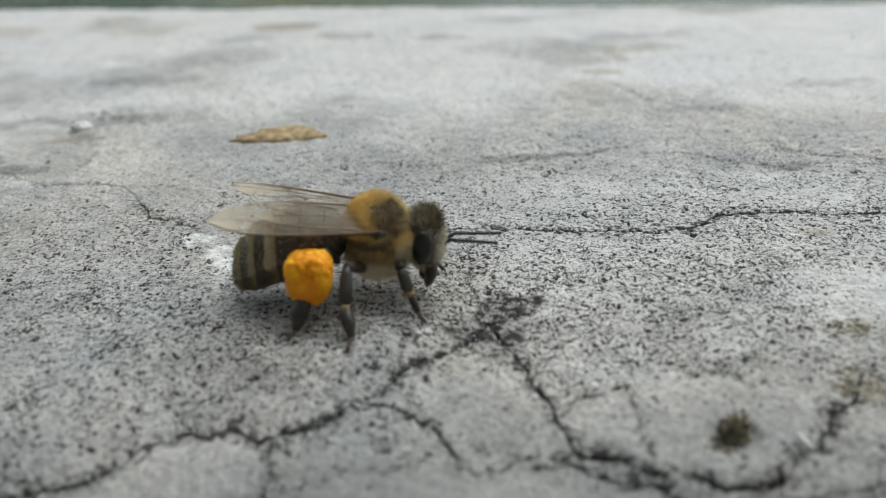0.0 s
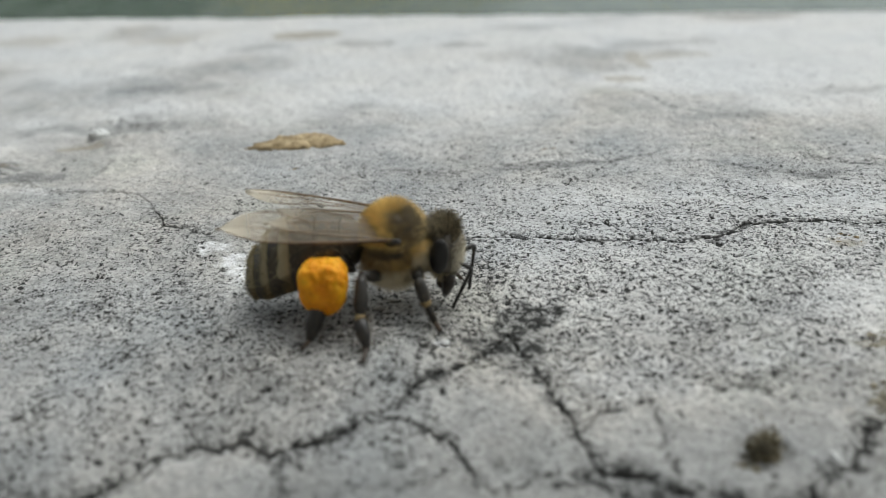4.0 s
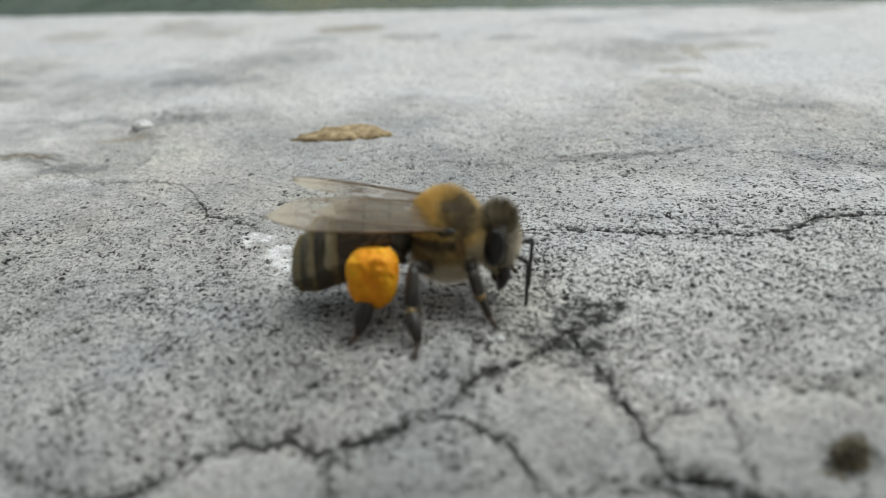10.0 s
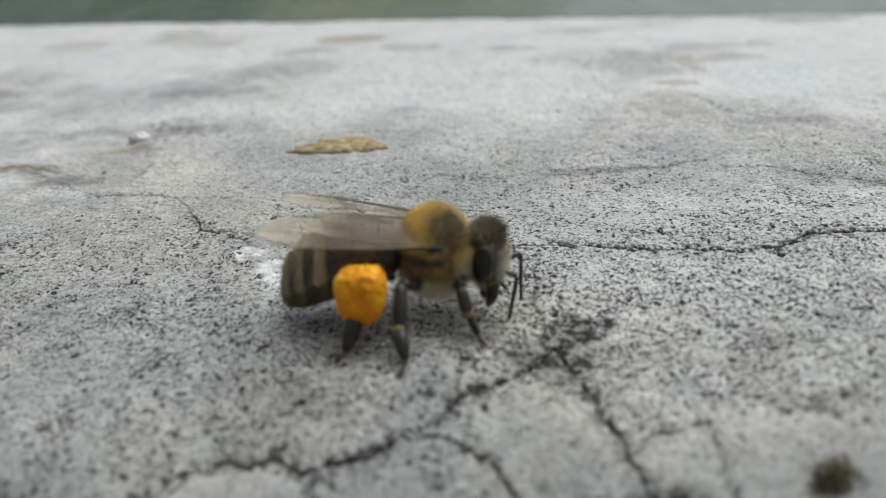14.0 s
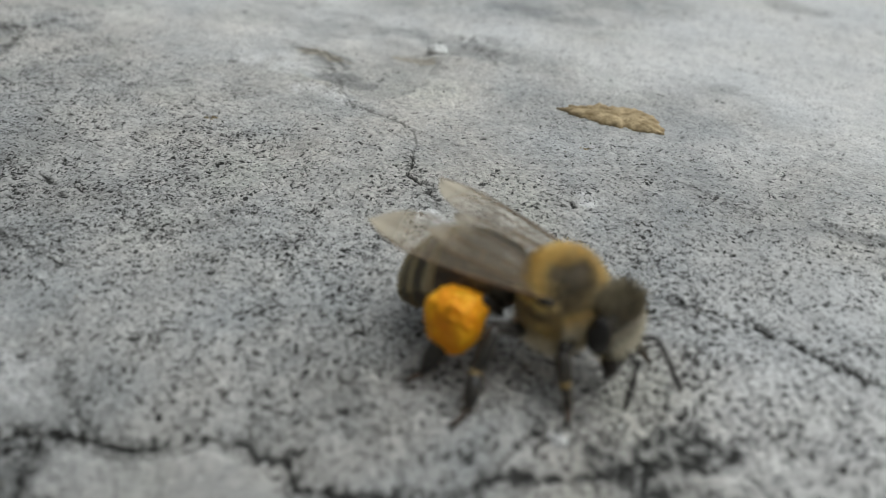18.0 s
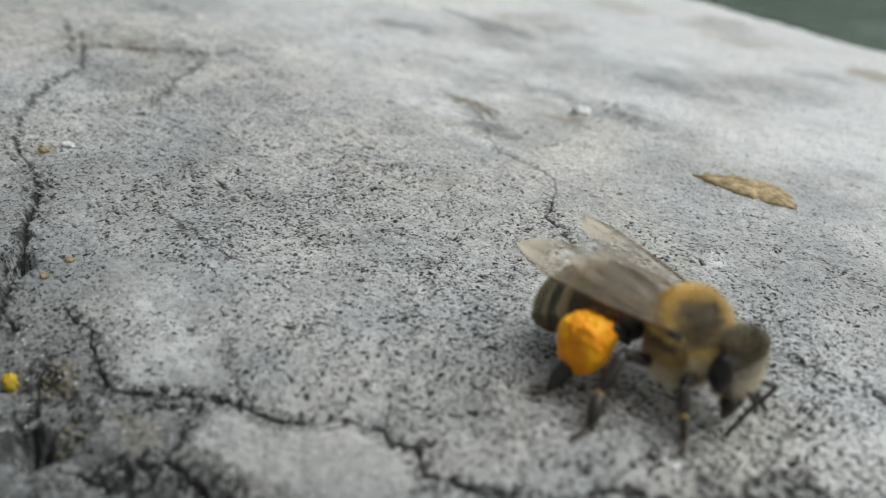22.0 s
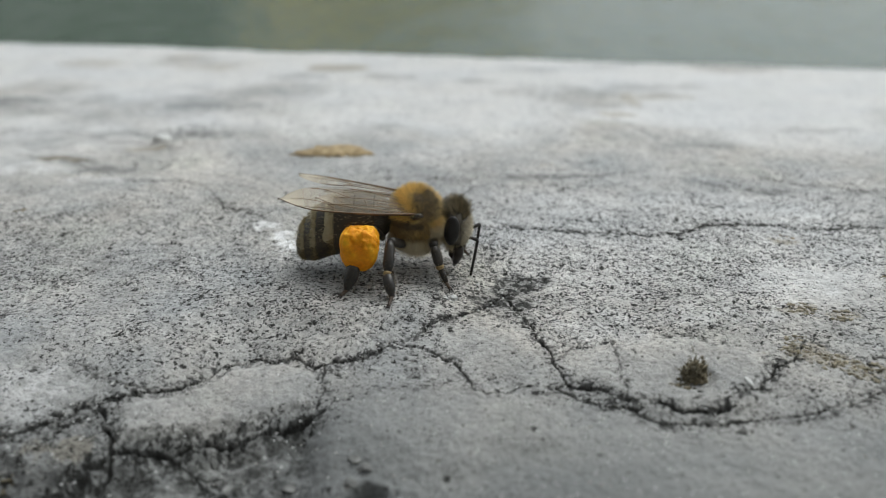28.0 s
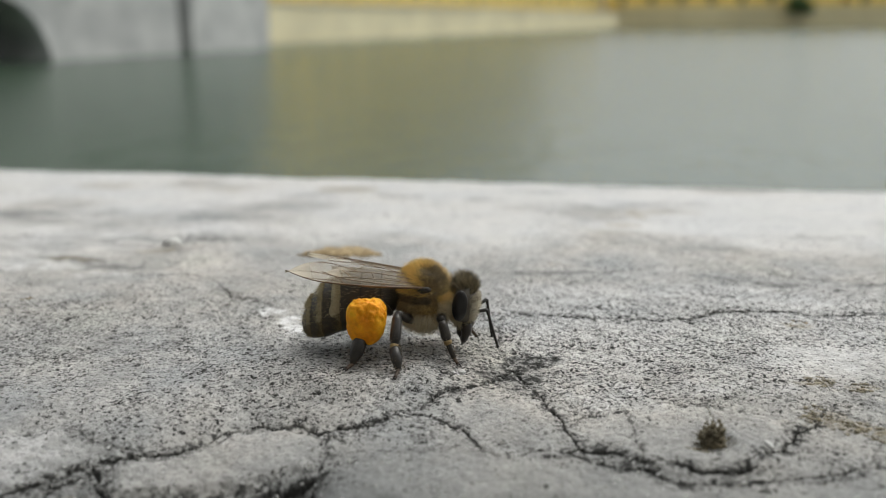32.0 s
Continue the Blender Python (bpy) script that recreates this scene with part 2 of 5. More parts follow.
# from the white spot behind the bee up to the olive hollow
crack(0.36, 0.7, (-17.5, 5.6), (-19.2, 6.9), (-21.2, 7.5), (-22.1, 9.2), (-23.1, 11.4))
crack(0.34, 0.2, (-23.1, 11.4), (-24.8, 13.7), (-26.6, 14.5), (-29.0, 15.0), (-32.2, 16.0), (-35.6, 18.4))
crack(0.85, 0.15, (-35.6, 18.4), (-37.4, 20.5), (-39.2, 22.3), (-42.2, 24.6))
crack(0.80, 0.25, (-34.1, 37.5), (-29.9, 34.1), (-27.7, 32.0))
crack(0.80, 0.2, (-46.5, 25.0), (-42.5, 25.6), (-39.0, 24.0))
crack(0.35, 0.3, (4.9, 18.4), (7.5, 17.9), (11.0, 17.3), (14.2, 17.8), (16.3, 18.7), (18.3, 19.0))
crack(0.35, 0.3, (19.4, 17.2), (23.1, 16.6), (24.9, 14.5), (28.3, 13.2), (30.4, 11.8))
crack(0.45, 0.4, (31.5, 16.8), (34.2, 14.6), (39.3, 13.0))
crack(0.30, 0.2, (-4.1, 18.3), (1.3, 17.0))
crack(0.35, 0.3, (21.3, 40.7), (23.6, 32.6), (25.4, 30.8), (30.0, 29.3))
# round the loose block at the broken front
crack(0.55, 1.2, (-22.2, -23.0), (-21.6, -24.8), (-21.0, -25.6), (-20.5, -26.6))
crack(0.70, 1.2, (-20.5, -26.6), (-19.0, -26.5), (-17.4, -26.3), (-15.3, -25.8), (-13.6, -25.5), (-12.4, -25.2), (-11.4, -24.8), (-10.2, -24.5), (-9.2, -24.1), (-8.3, -23.5))
crack(0.30, 0.7, (-8.9, -18.9), (-8.7, -20.2), (-8.5, -21.4), (-8.7, -22.6), (-8.8, -23.4))
crack(0.70, 1.2, (-20.6, -26.6), (-20.4, -27.5), (-21.0, -28.8), (-20.2, -30.0), (-19.4, -33))
crack(0.60, 1.0, (-20.8, -26.9), (-21.9, -27.5), (-22.3, -28.9), (-24.1, -29.5))
crack(0.60, 1.2, (-17.1, -26.5), (-15.9, -27.2), (-14.6, -28.4), (-13.6, -29.0), (-12.8, -29.8), (-11.0, -33))
crack(0.30, 0.5, (-24.8, -19.3), (-23.0, -20.7), (-21.2, -21.3), (-19.2, -21.6))
crack(0.40, 0.6, (-25.4, -31.6), (-23.0, -32.2), (-20.5, -34))
crack(0.8, 0.9, (-32.0, -27.2), (-30.4, -28.6), (-29.4, -29.3), (-28.4, -29.9), (-26.8, -29.8))
crack(0.85, 1.0, (-35.9, -29.0), (-42.7, -23.0), (-51.1, -16.6))
crack(0.55, 0.5, (-51.1, -16.6), (-61.0, -13.8), (-69.0, -7.6), (-72.0, -4.0), (-73.7, 0.0), (-86, 7))
crack(0.75, 0.5, (-80.0, 6.0), (-76.6, 8.8), (-74.7, 11.8), (-70.8, 13.3), (-69.6, 16.2), (-69.7, 19.4))
crack(0.60, 0.5, (-70.8, 13.3), (-68.0, 9.1), (-64.0, 3.8), (-61.0, 0.2))
crack(0.65, 0.4, (-91.2, 7.8), (-84.2, 4.9), (-80.4, 2.5))
crack(0.38, 0.5, (-38.7, -12.7), (-35.6, -13.0), (-32.4, -13.4), (-30.8, -12.4))

SKEW = -0.155       # the coping runs slightly aslant to the bee
# the loose block at the broken front, corner by corner
BLOCK = ((-22.1, -23.1), (-19.1, -22.1), (-16.3, -20.4), (-14.9, -19.1), (-11.3, -18.7), (-9.2, -19.5), (-8.9, -21.3), (-9.1, -23.4), (-12.4, -24.9), (-15.3, -25.5), (-18.8, -26.1), (-20.4, -26.3), (-21.2, -25.0))


def patch(x, y, cx, cy, rx, ry, seed, ragged=0.6):
    """A ragged spot, 1 inside and 0 outside."""
    out = np.zeros_like(x)
    reach = 1.15 + ragged
    near = (np.abs(x - cx) < rx * reach) & (np.abs(y - cy) < ry * reach)
    px, py = x[near], y[near]
    d = np.hypot((px - cx) / rx, (py - cy) / ry) + ragged * (layers(px, py, max(0.6, min(rx, ry)), seed, 3) - 0.5) * 2
    out[near] = 1 - ease(d, 0.65, 1.1)
    return out


def to_edge(x, y, corners):
    """How far inside a closed outline a place lies (negative: outside)."""
    best, odd = np.full(x.shape, 1e9), np.zeros(x.shape, bool)
    for (ax, ay), (bx, by) in zip(corners, corners[1:] + corners[:1]):
        dx, dy = bx - ax, by - ay
        q = np.clip(((x - ax) * dx + (y - ay) * dy) / (dx * dx + dy * dy), 0, 1)
        best = np.minimum(best, np.hypot(x - ax - q * dx, y - ay - q * dy))
        if dy:
            odd ^= ((ay > y) != (by > y)) & (x < ax + (y - ay) * dx / dy)
    return np.where(odd, best, -best)


def most(x, y, spots):
    """The strongest of many ragged spots: strength, middle, half sizes, seed and, if given, raggedness."""
    out = np.zeros_like(x)
    for k, *spot in spots:
        out = np.maximum(out, k * patch(x, y, *spot))
    return out


STAINS = (
    (0.50, -34, 34.5, 8, 2.6, 101), (0.45, -29.5, 33.5, 5, 1.6, 103, 0.9), (0.40, -33, 50, 8, 2.2, 105), (0.5, 9, 17.6, 6, 1.0, 107), (0.5, 29.5, 12.4, 2.6, 1.2, 109),
    (0.65, -68, 42.5, 6, 3.2, 111, 0.8), (0.60, -63, 53.5, 10, 2.4, 112, 0.7), (0.45, -92, 52.6, 9, 3, 114), (0.36, -50, 31.5, 9, 3.5, 113), (0.40, -8.1, 40.2, 1.7, 2.4, 129),
    (0.50, 3.2, 69, 4.2, 2.2, 139), (0.35, 29.5, 66.7, 9, 3, 117), (0.40, -25.5, 72, 5, 2, 131), (0.45, -11, 72.5, 4.5, 3, 132), (0.35, 12.8, 82, 6, 3, 134),
    (0.70, -37.5, 21, 3.4, 1.7, 115, 0.9), (0.6, -41.5, 24.6, 3.4, 1.5, 141, 0.9), (0.40, -93, 27, 8, 5, 116), (0.50, -89, 21, 7, 2.2, 118), (0.35, 28, 29.5, 6, 1.2, 119), (0.35, 44, 38, 6, 2, 140),
    (0.55, -38, -22, 5, 6, 121), (0.45, -50, -14, 6, 7, 120), (0.45, -70, 2, 7, 4, 122), (0.10, -42, 2, 26, 22, 123),
    (0.70, -29.6, -27.6, 3.6, 2.4, 124, 0.6), (0.55, -32.5, -26.5, 3.0, 2.2, 128), (0.3, -14, -32, 8, 3, 125), (0.30, 22, -21, 6, 3.4, 126), (0.38, -28, -3.7, 4.2, 1.6, 127, 0.9),
    (0.35, -45, -8, 10, 8, 130), (0.40, -15.5, -12.9, 1.2, 0.8, 133), (0.30, 10, -30, 6, 3, 135), (0.25, 45, 5, 10, 4, 136), (0.36, -34.5, -15.5, 4, 3, 137, 0.9), (0.3, -27.5, -5.3, 5, 2.2, 138))
CHALKS = (
    (1.0, -0.4, -10.5, 0.6, 0.5, 143), (0.5, 27, -8.7, 2.0, 1.4, 145, 1.0), (0.34, -30, -21.0, 4.5, 3.0, 147, 0.8), (0.4, -45, 21, 6, 2.5, 149), (0.3, 9, -14.5, 4, 2.5, 151, 1.0),
    (0.8, -34.0, 31.6, 1.1, 1.0, 153), (0.5, -9, 12, 1.5, 1.0, 155), (0.35, 18, -12.5, 5, 2, 150, 1.0), (0.4, -36, 17, 4, 1.6, 152, 0.9), (0.3, -24.5, -21.8, 1.6, 1.2, 154))
OCHRES = (
    (0.60, -18.5, 81, 6.5, 3.2, 161), (0.30, -61.5, 85, 6, 4, 163), (0.30, -39, 81, 6, 3, 162), (0.42, 21, 47.3, 2.6, 1.8, 165), (0.40, 24.4, 57, 1.2, 6, 169), (0.5, 27.5, 0.0, 1.6, 0.8, 167),
    (0.45, -35.0, 29.2, 2.2, 1.2, 171), (0.35, 24.4, -12.5, 1.5, 0.8, 177, 1.3), (0.3, 27.2, -13.6, 1.4, 0.6, 184, 1.3), (0.4, 22.6, -17.8, 1.8, 1.0, 179, 1.3), (0.4, 24.1, -19.2, 1.6, 0.9, 183, 1.3),
    (0.35, 26.7, -20.7, 2.2, 0.8, 186, 1.3), (0.5, -43, 25.2, 3.6, 0.9, 173), (0.5, -56.6, -13.6, 1.6, 1.4, 174, 0.9), (0.45, -76, 9, 4.5, 1.5, 176, 0.9), (0.4, -30.6, -26.9, 1.4, 1.0, 178, 1.0),
    (0.3, -23.5, -26.6, 2.0, 1.0, 180, 1.0), (0.25, 29, 58, 7, 3, 175))


def coping(x, y):
    """Height, grime and painted light and shade of the coping's top, in millimetres."""
    v = y - SKEW * x
    y = y - SKEW * x * ease(np.abs(x), 115, 300)    # far along, the grime and painted shade follow the coping
    z = 0.5 * np.maximum(ease(y, -22, -12), ease(-x, 14, 22)) - 0.25 * patch(x, y, 6, -10, 10, 7, 4, 0.2) - 4.0 * np.clip((v - 5) / 90, 0, 2) ** 1.3
    z = z - 0.0085 * np.clip(-12 - y, 0, 40) ** 2 * ease(-x, -4, 16)
    z = z + 0.45 * patch(x, y, -9, -8, 12, 8, 6, 0.2) + 0.4 * patch(x, y, -21, 11, 12, 10, 5, 0.3)
    z = z + 0.8 * (layers(x, y, 26, 3, 3) - 0.5) + 0.42 * (layers(x, y, 6, 11, 3) - 0.5) + 0.24 * (layers(x, y, 1.1, 21, 3) - 0.5)
    z = z - 0.7 * patch(x, y, -29.5, -28.6, 3.8, 2.0, 35, 0.4)
    # the broken front
    wander = 1.6 * (layers(x, y, 3.2, 31, 4, 0.6) - 0.5)
    drop = ease(-(y + 26.3 - 0.26 * (x + 19.5) - wander), 0, 1.7) * ease(-x, 7, 10)
    z = z - drop * (0.25 + 0.9 * layers(x, y, 4.5, 33, 4) + 0.9 * np.abs(layers(x, y, 3.2, 34, 4, 0.6) - 0.5) * 2)
    inside = to_edge(x + 0.8 * (layers(x, y, 1.6, 38, 3) - 0.5), y + 0.8 * (layers(x, y, 1.6, 40, 3) - 0.5), BLOCK)
    block = ease(inside, -0.1, 0.7)
    z = z + 0.50 * ease(inside, -0.1, 1.1) + 0.5 * patch(x, y, -1.5, -25.5, 8, 4.5, 39, 0.3) + 0.4 * patch(x, y, 14, -21, 6, 4.5, 47, 0.2)
    hole = np.maximum(patch(x, y, -27.8, -29.9, 1.6, 0.9, 41, 0.4), 0.8 * patch(x, y, -42.6, -23.4, 1.3, 1.6, 42, 0.4))
    front_hole = patch(x, y, -5.4, -31.3, 1.3, 1.4, 43, 0.3)
    # a shallow scaled hollow behind the bee, and smaller ones beyond
    hollow = most(x, y, ((1.0, -38, 25, 9, 5.5, 21, 0.9), (0.8, -31, 34, 7, 3.5, 22, 0.9), (0.7, -50, 33, 9, 4, 23, 0.9), (0.8, -66, 47, 10, 6, 24, 0.9), (0.8, -74, 6, 7, 6, 25, 0.9)))
    rim = 4 * hollow * (1 - hollow)
    z = z - 0.4 * hollow - 1.8 * hole - 1.6 * front_hole
    socket = patch(x, y, 14.7, -21.4, 1.6, 1.4, 45, 0.3)
    z = z - 0.3 * socket + 0.45 * drop * (layers(x, y, 1.1, 36, 3, 0.6) - 0.5)
    wx = x + 0.75 * (layers(x, y, 1.5, 51, 4, 0.65) - 0.5)
    wy = y + 0.75 * (layers(x, y, 1.5, 57, 4, 0.65) - 0.5)
    dark, groove, halo = np.zeros_like(x), np.zeros_like(x), np.zeros_like(x)
    for width, depth, way in CRACKS:
        for (ax, ay), (bx, by) in zip(way, way[1:]):
            near = (x > min(ax, bx) - 4) & (x < max(ax, bx) + 4) & (y > min(ay, by) - 4) & (y < max(ay, by) + 4)
            px, py = wx[near], wy[near]
            dx, dy = bx - ax, by - ay
            q = np.clip(((px - ax) * dx + (py - ay) * dy) / (dx * dx + dy * dy), 0, 1)
            d = np.hypot(px - ax - q * dx, py - ay - q * dy)
            w = 0.78 * width * np.clip(1.7 * layers(px, py, 1.3, 61, 4, 0.6) - 0.35, 0.16, 1.7)
            dark[near] = np.maximum(dark[near], (1 - ease(d, 0.35 * w, 0.75 * w)) * np.clip(2.3 * layers(px, py, 2.0, 67, 3) - 0.15, 0.35, 1) * min(1.0, 0.3 + 0.9 * depth))
            fray = 0.9 * min(1.0, 0.3 + 0.9 * depth) * (1 - ease(d, 0.3 * width, 2.4 * width)) * ease(layers(px, py, 0.30, 69, 2), 0.56, 0.65)
            dark[near] = np.maximum(dark[near], fray)
            groove[near] = np.maximum(groove[near], 0.46 * depth * (1 - ease(d, 0.1 * w, 0.62 * w)) + 0.04 * depth * (1 - ease(d, 0.0, 2.0 * width)))
            halo[near] = np.maximum(halo[near], (1 - ease(d, 0.5 * width, 3.4 * width)) * min(1.0, depth + 0.2))
    z = z - groove
    # black growth in small pits: dense round the bee, thin on the smooth blocks in front
    smooth = np.maximum.reduce([0.8 * block, 0.55 * patch(x, y, 2.4, -17.5, 4.6, 4.2, 72, 0.4), 0.7 * patch(x, y, 14.5, -20.4, 8.5, 4.0, 74, 0.4), 0.8 * patch(x, y, 0, -27, 14, 4.6, 76, 0.3),
                                0.75 * patch(x, y, -25.5, -21.6, 3.4, 2.2, 78, 0.5), 0.8 * patch(x, y, 20, -30, 20, 4.5, 80, 0.3), 0.5 * patch(x, y, -34, -19, 5, 3, 82, 0.6), 0.45 * patch(x, y, 27, -9, 5, 4, 84, 0.6)])
    dens = 0.60 + 0.4 * patch(x, y, 9, -4, 28, 13, 71, 0.5)
    dens = np.maximum(dens, 0.95 * patch(x, y, -14, -5, 17, 9, 73, 0.5))
    dens = np.maximum(dens, 0.75 * patch(x, y, -36, -8, 16, 12, 79, 0.5))
    dens = dens * (0.65 + 0.7 * layers(x, y, 7, 86, 3)) * (1 - smooth)
    dens = np.maximum(np.maximum(dens, 0.95 * patch(x, y, -30, -27, 5, 3, 77, 0.6)), 0.85 * halo * ease(y, 60, 20))
    dens = dens * (1 - 0.62 * ease(y, 7, 34)) * (1 - 0.4 * patch(x, y, -36, 20, 22, 14, 75, 0.4))
    s = layers(x + 0.5 * grain(x, y, 0.6, 81), y * 1.1, 0.46, 83, 2, 0.5)
    pits = ease(s, 0.89 - 0.105 * dens, 0.93 - 0.105 * dens)
    big = ease(layers(x, y, 0.9, 91, 3, 0.5), 0.83, 0.86)
    pits = np.maximum(pits, big * 0.9)
    z = z - 0.12 * pits + 0.05 * (layers(x, y, 0.4, 97, 2) - 0.5)
    knot = np.maximum(patch(x, y, 4.4, -8.4, 3.0, 2.3, 93, 0.9), 0.8 * patch(x, y, 2.2, -10.9, 1.6, 1.3, 94, 0.9))
    # holes, hollows, socket and broken front are darkened along with the stains
    stain_and_shade = np.maximum.reduce([most(x, y, STAINS), 0.42 * rim * layers(x, y, 3, 26, 3), 0.62 * hollow * layers(x, y, 5, 27, 4), 0.52 * knot, 0.85 * hole, 0.7 * front_hole, 0.25 * socket, drop * (0.25 + 0.6 * layers(x, y, 2.5, 137, 3))])
    pits = np.maximum(pits, knot * 0.95 * ease(layers(x, y, 0.40, 95, 2), 0.46, 0.57))
    pits = np.maximum(pits, np.maximum(patch(x, y, -29.5, -27.8, 4.6, 2.8, 195, 0.6), 0.7 * drop) * 0.9 * ease(layers(x, y, 1.0, 197, 4, 0.7), 0.51, 0.60))
    ochre = most(x, y, OCHRES)
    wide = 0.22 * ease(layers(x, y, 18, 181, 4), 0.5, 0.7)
    # greyer towards the near edge: shade put into the stone's colour
    near_shade = (1 - ease(y + 6 * (layers(x, y, 14, 185, 3) - 0.5), -34, -7)) * (0.62 + 0.62 * layers(x, y, 9, 187, 4)) * (1 - 0.6 * ease(x, 0, 14) * ease(y, -22, -10)) * (1 - 0.4 * block)
    stain_and_shade = np.maximum(np.maximum(stain_and_shade, wide * (1 - ease(y, 20, 60))), near_shade)
    spot = most(x, y, ((0.9, -16.4, 3.7, 1.2, 1.1, 142, 0.8), (0.9, -15.2, 1.9, 1.1, 1.4, 144, 0.8), (0.9, -14.1, 0.2, 1.2, 1.5, 146, 0.8))) * (0.45 + 0.55 * ease(layers(x, y, 0.5, 148, 3), 0.35, 0.6))
    chalk_and_light = most(x, y, CHALKS) * (0.35 + 0.65 * ease(layers(x, y, 0.7, 157, 3), 0.38, 0.6))
    # paler towards the far side: its brighter light put into the colour
    chalk_and_light = np.maximum(chalk_and_light, (0.42 + 0.12 * ease(x, -5, 30)) * ease(y, 6, 45) * ease(layers(x, y, 15, 189, 3), 0.3, 0.6) * (1 - stain_and_shade))
    chalk_and_light = np.maximum(chalk_and_light, 0.98 * spot)
    pits = pits * (1 - 0.85 * np.clip(chalk_and_light, 0, 1))
    dens = dens * (1 - 0.85 * spot)
    # paler again to the right of the bee
    chalk_and_light = np.maximum(chalk_and_light, 0.36 * patch(x, y, 18, 1, 22, 13, 199, 0.5) * (1 - stain_and_shade))
    dark = np.clip(dark, 0, 1)
    return z, dark, pits, stain_and_shade, np.clip(chalk_and_light, 0, 1) * (1 - dark), ochre, np.clip(dens, 0, 1)


TOP = {}


def rise(x, y):
    """The coping's height at one place, in millimetres."""
    xs, vs, z = TOP["grid"]
    return float(z[min(np.searchsorted(vs, y - SKEW * x), len(vs) - 1), min(np.searchsorted(xs, x), len(xs) - 1)])


def steps(*legs):
    out = []
    for a, b, d in legs:
        out.extend(np.arange(a, b, d))
    return np.array(out)


def build_coping():
    xs = np.concatenate([-np.geomspace(45000, 112, 70), steps((-110, -38, 0.55), (-38, 34, 0.08), (34, 60, 0.4)), np.geomspace(60, 45000, 80)])
    vs = np.concatenate([-np.geomspace(340, 37, 24), steps((-36, 24, 0.08), (24, 60, 0.4), (60, 95, 0.7))])
    X, V = np.meshgrid(xs, vs)
    Y = V + SKEW * X
    Z, *dirt_and_shade = coping(X.ravel(), Y.ravel())
    Z = Z.reshape(X.shape)
    TOP["grid"] = xs, vs, Z
    # over the far edge and over the near edge, down the two faces
    far, near = [], []
    for a in (15, 30, 50, 70, 90):
        far.append((5 * math.sin(radians(a)), -5 * (1 - math.cos(radians(a)))))
    far += [(5.2, -30), (5.5, -90), (-12, -92), (-12, -1600)]
    for a in (20, 45, 70, 90):
        near.append((-8 * math.sin(radians(a)), -8 * (1 - math.cos(radians(a)))))
    near += [(-8, -90), (4, -92), (4, -900)]
    rough = 1.2 * (layers(X[0], X[0] * 0 + 3.3, 9, 191, 4) - 0.5)
    Ys, Zs = [Y], [Z]
    for dv, dz in far:
        Ys.append((Y[-1] + dv + rough)[None]), Zs.append((Z[-1] + dz)[None])
    for dv, dz in near:
        Ys.insert(0, (Y[0] + dv)[None]), Zs.insert(0, (Z[0] + dz)[None])
    Y2, Z2 = np.concatenate(Ys), np.concatenate(Zs)
    X2 = np.broadcast_to(xs, Y2.shape)
    rows, cols = Y2.shape
    co = np.stack([X2, Y2, Z2], -1).reshape(-1, 3) * MM
    i = np.arange(rows * cols).reshape(rows, cols)
    quads = np.stack([i[:-1, :-1], i[:-1, 1:], i[1:, 1:], i[1:, :-1]], -1).reshape(-1, 4)
    me = bpy.data.meshes.new("coping")
    me.vertices.add(len(co)), me.vertices.foreach_set("co", co.ravel())
    me.loops.add(quads.size), me.loops.foreach_set("vertex_index", quads.ravel())
    me.polygons.add(len(quads)), me.polygons.foreach_set("loop_start", np.arange(len(quads)) * 4)
    me.polygons.foreach_set("use_smooth", np.ones(len(quads), bool))
    for name, d in zip(("crack", "pit", "stain_and_shade", "chalk_and_light", "ochre", "growth"), dirt_and_shade):
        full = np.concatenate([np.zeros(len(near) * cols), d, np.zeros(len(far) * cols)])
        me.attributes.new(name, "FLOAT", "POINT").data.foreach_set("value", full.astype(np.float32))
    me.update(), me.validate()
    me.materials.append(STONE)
    return tagged(new("stone_coping", me), "pale grey cracked cement coping of a river wall", "wall", kind="structure")


build_coping()


# ---- helpers for meshes, in millimetres ----
def finish(bm, name, mat, parent=None, label="", smooth=True):
    me = bpy.data.meshes.new(name)
    bmesh.ops.scale(bm, vec=(MM, MM, MM), verts=bm.verts)
    bmesh.ops.recalc_face_normals(bm, faces=bm.faces)
    bm.to_mesh(me)
    bm.free()
    for f in me.polygons:
        f.use_smooth = smooth
    me.materials.append(mat)
    ob = new(name, me)
    if parent:
        ob.parent = parent
    if label:
        ob["label"] = label
    return ob


part = lambda name, bm, mat, parent, label="": finish(bm, name, mat, parent, label)


def empty(name, x, y, z, turn=0):
    ob = new(name)
    ob.empty_display_size = 0.002
    ob.matrix_basis = pose(x * MM, y * MM, z * MM, 0, 0, turn)
    return ob


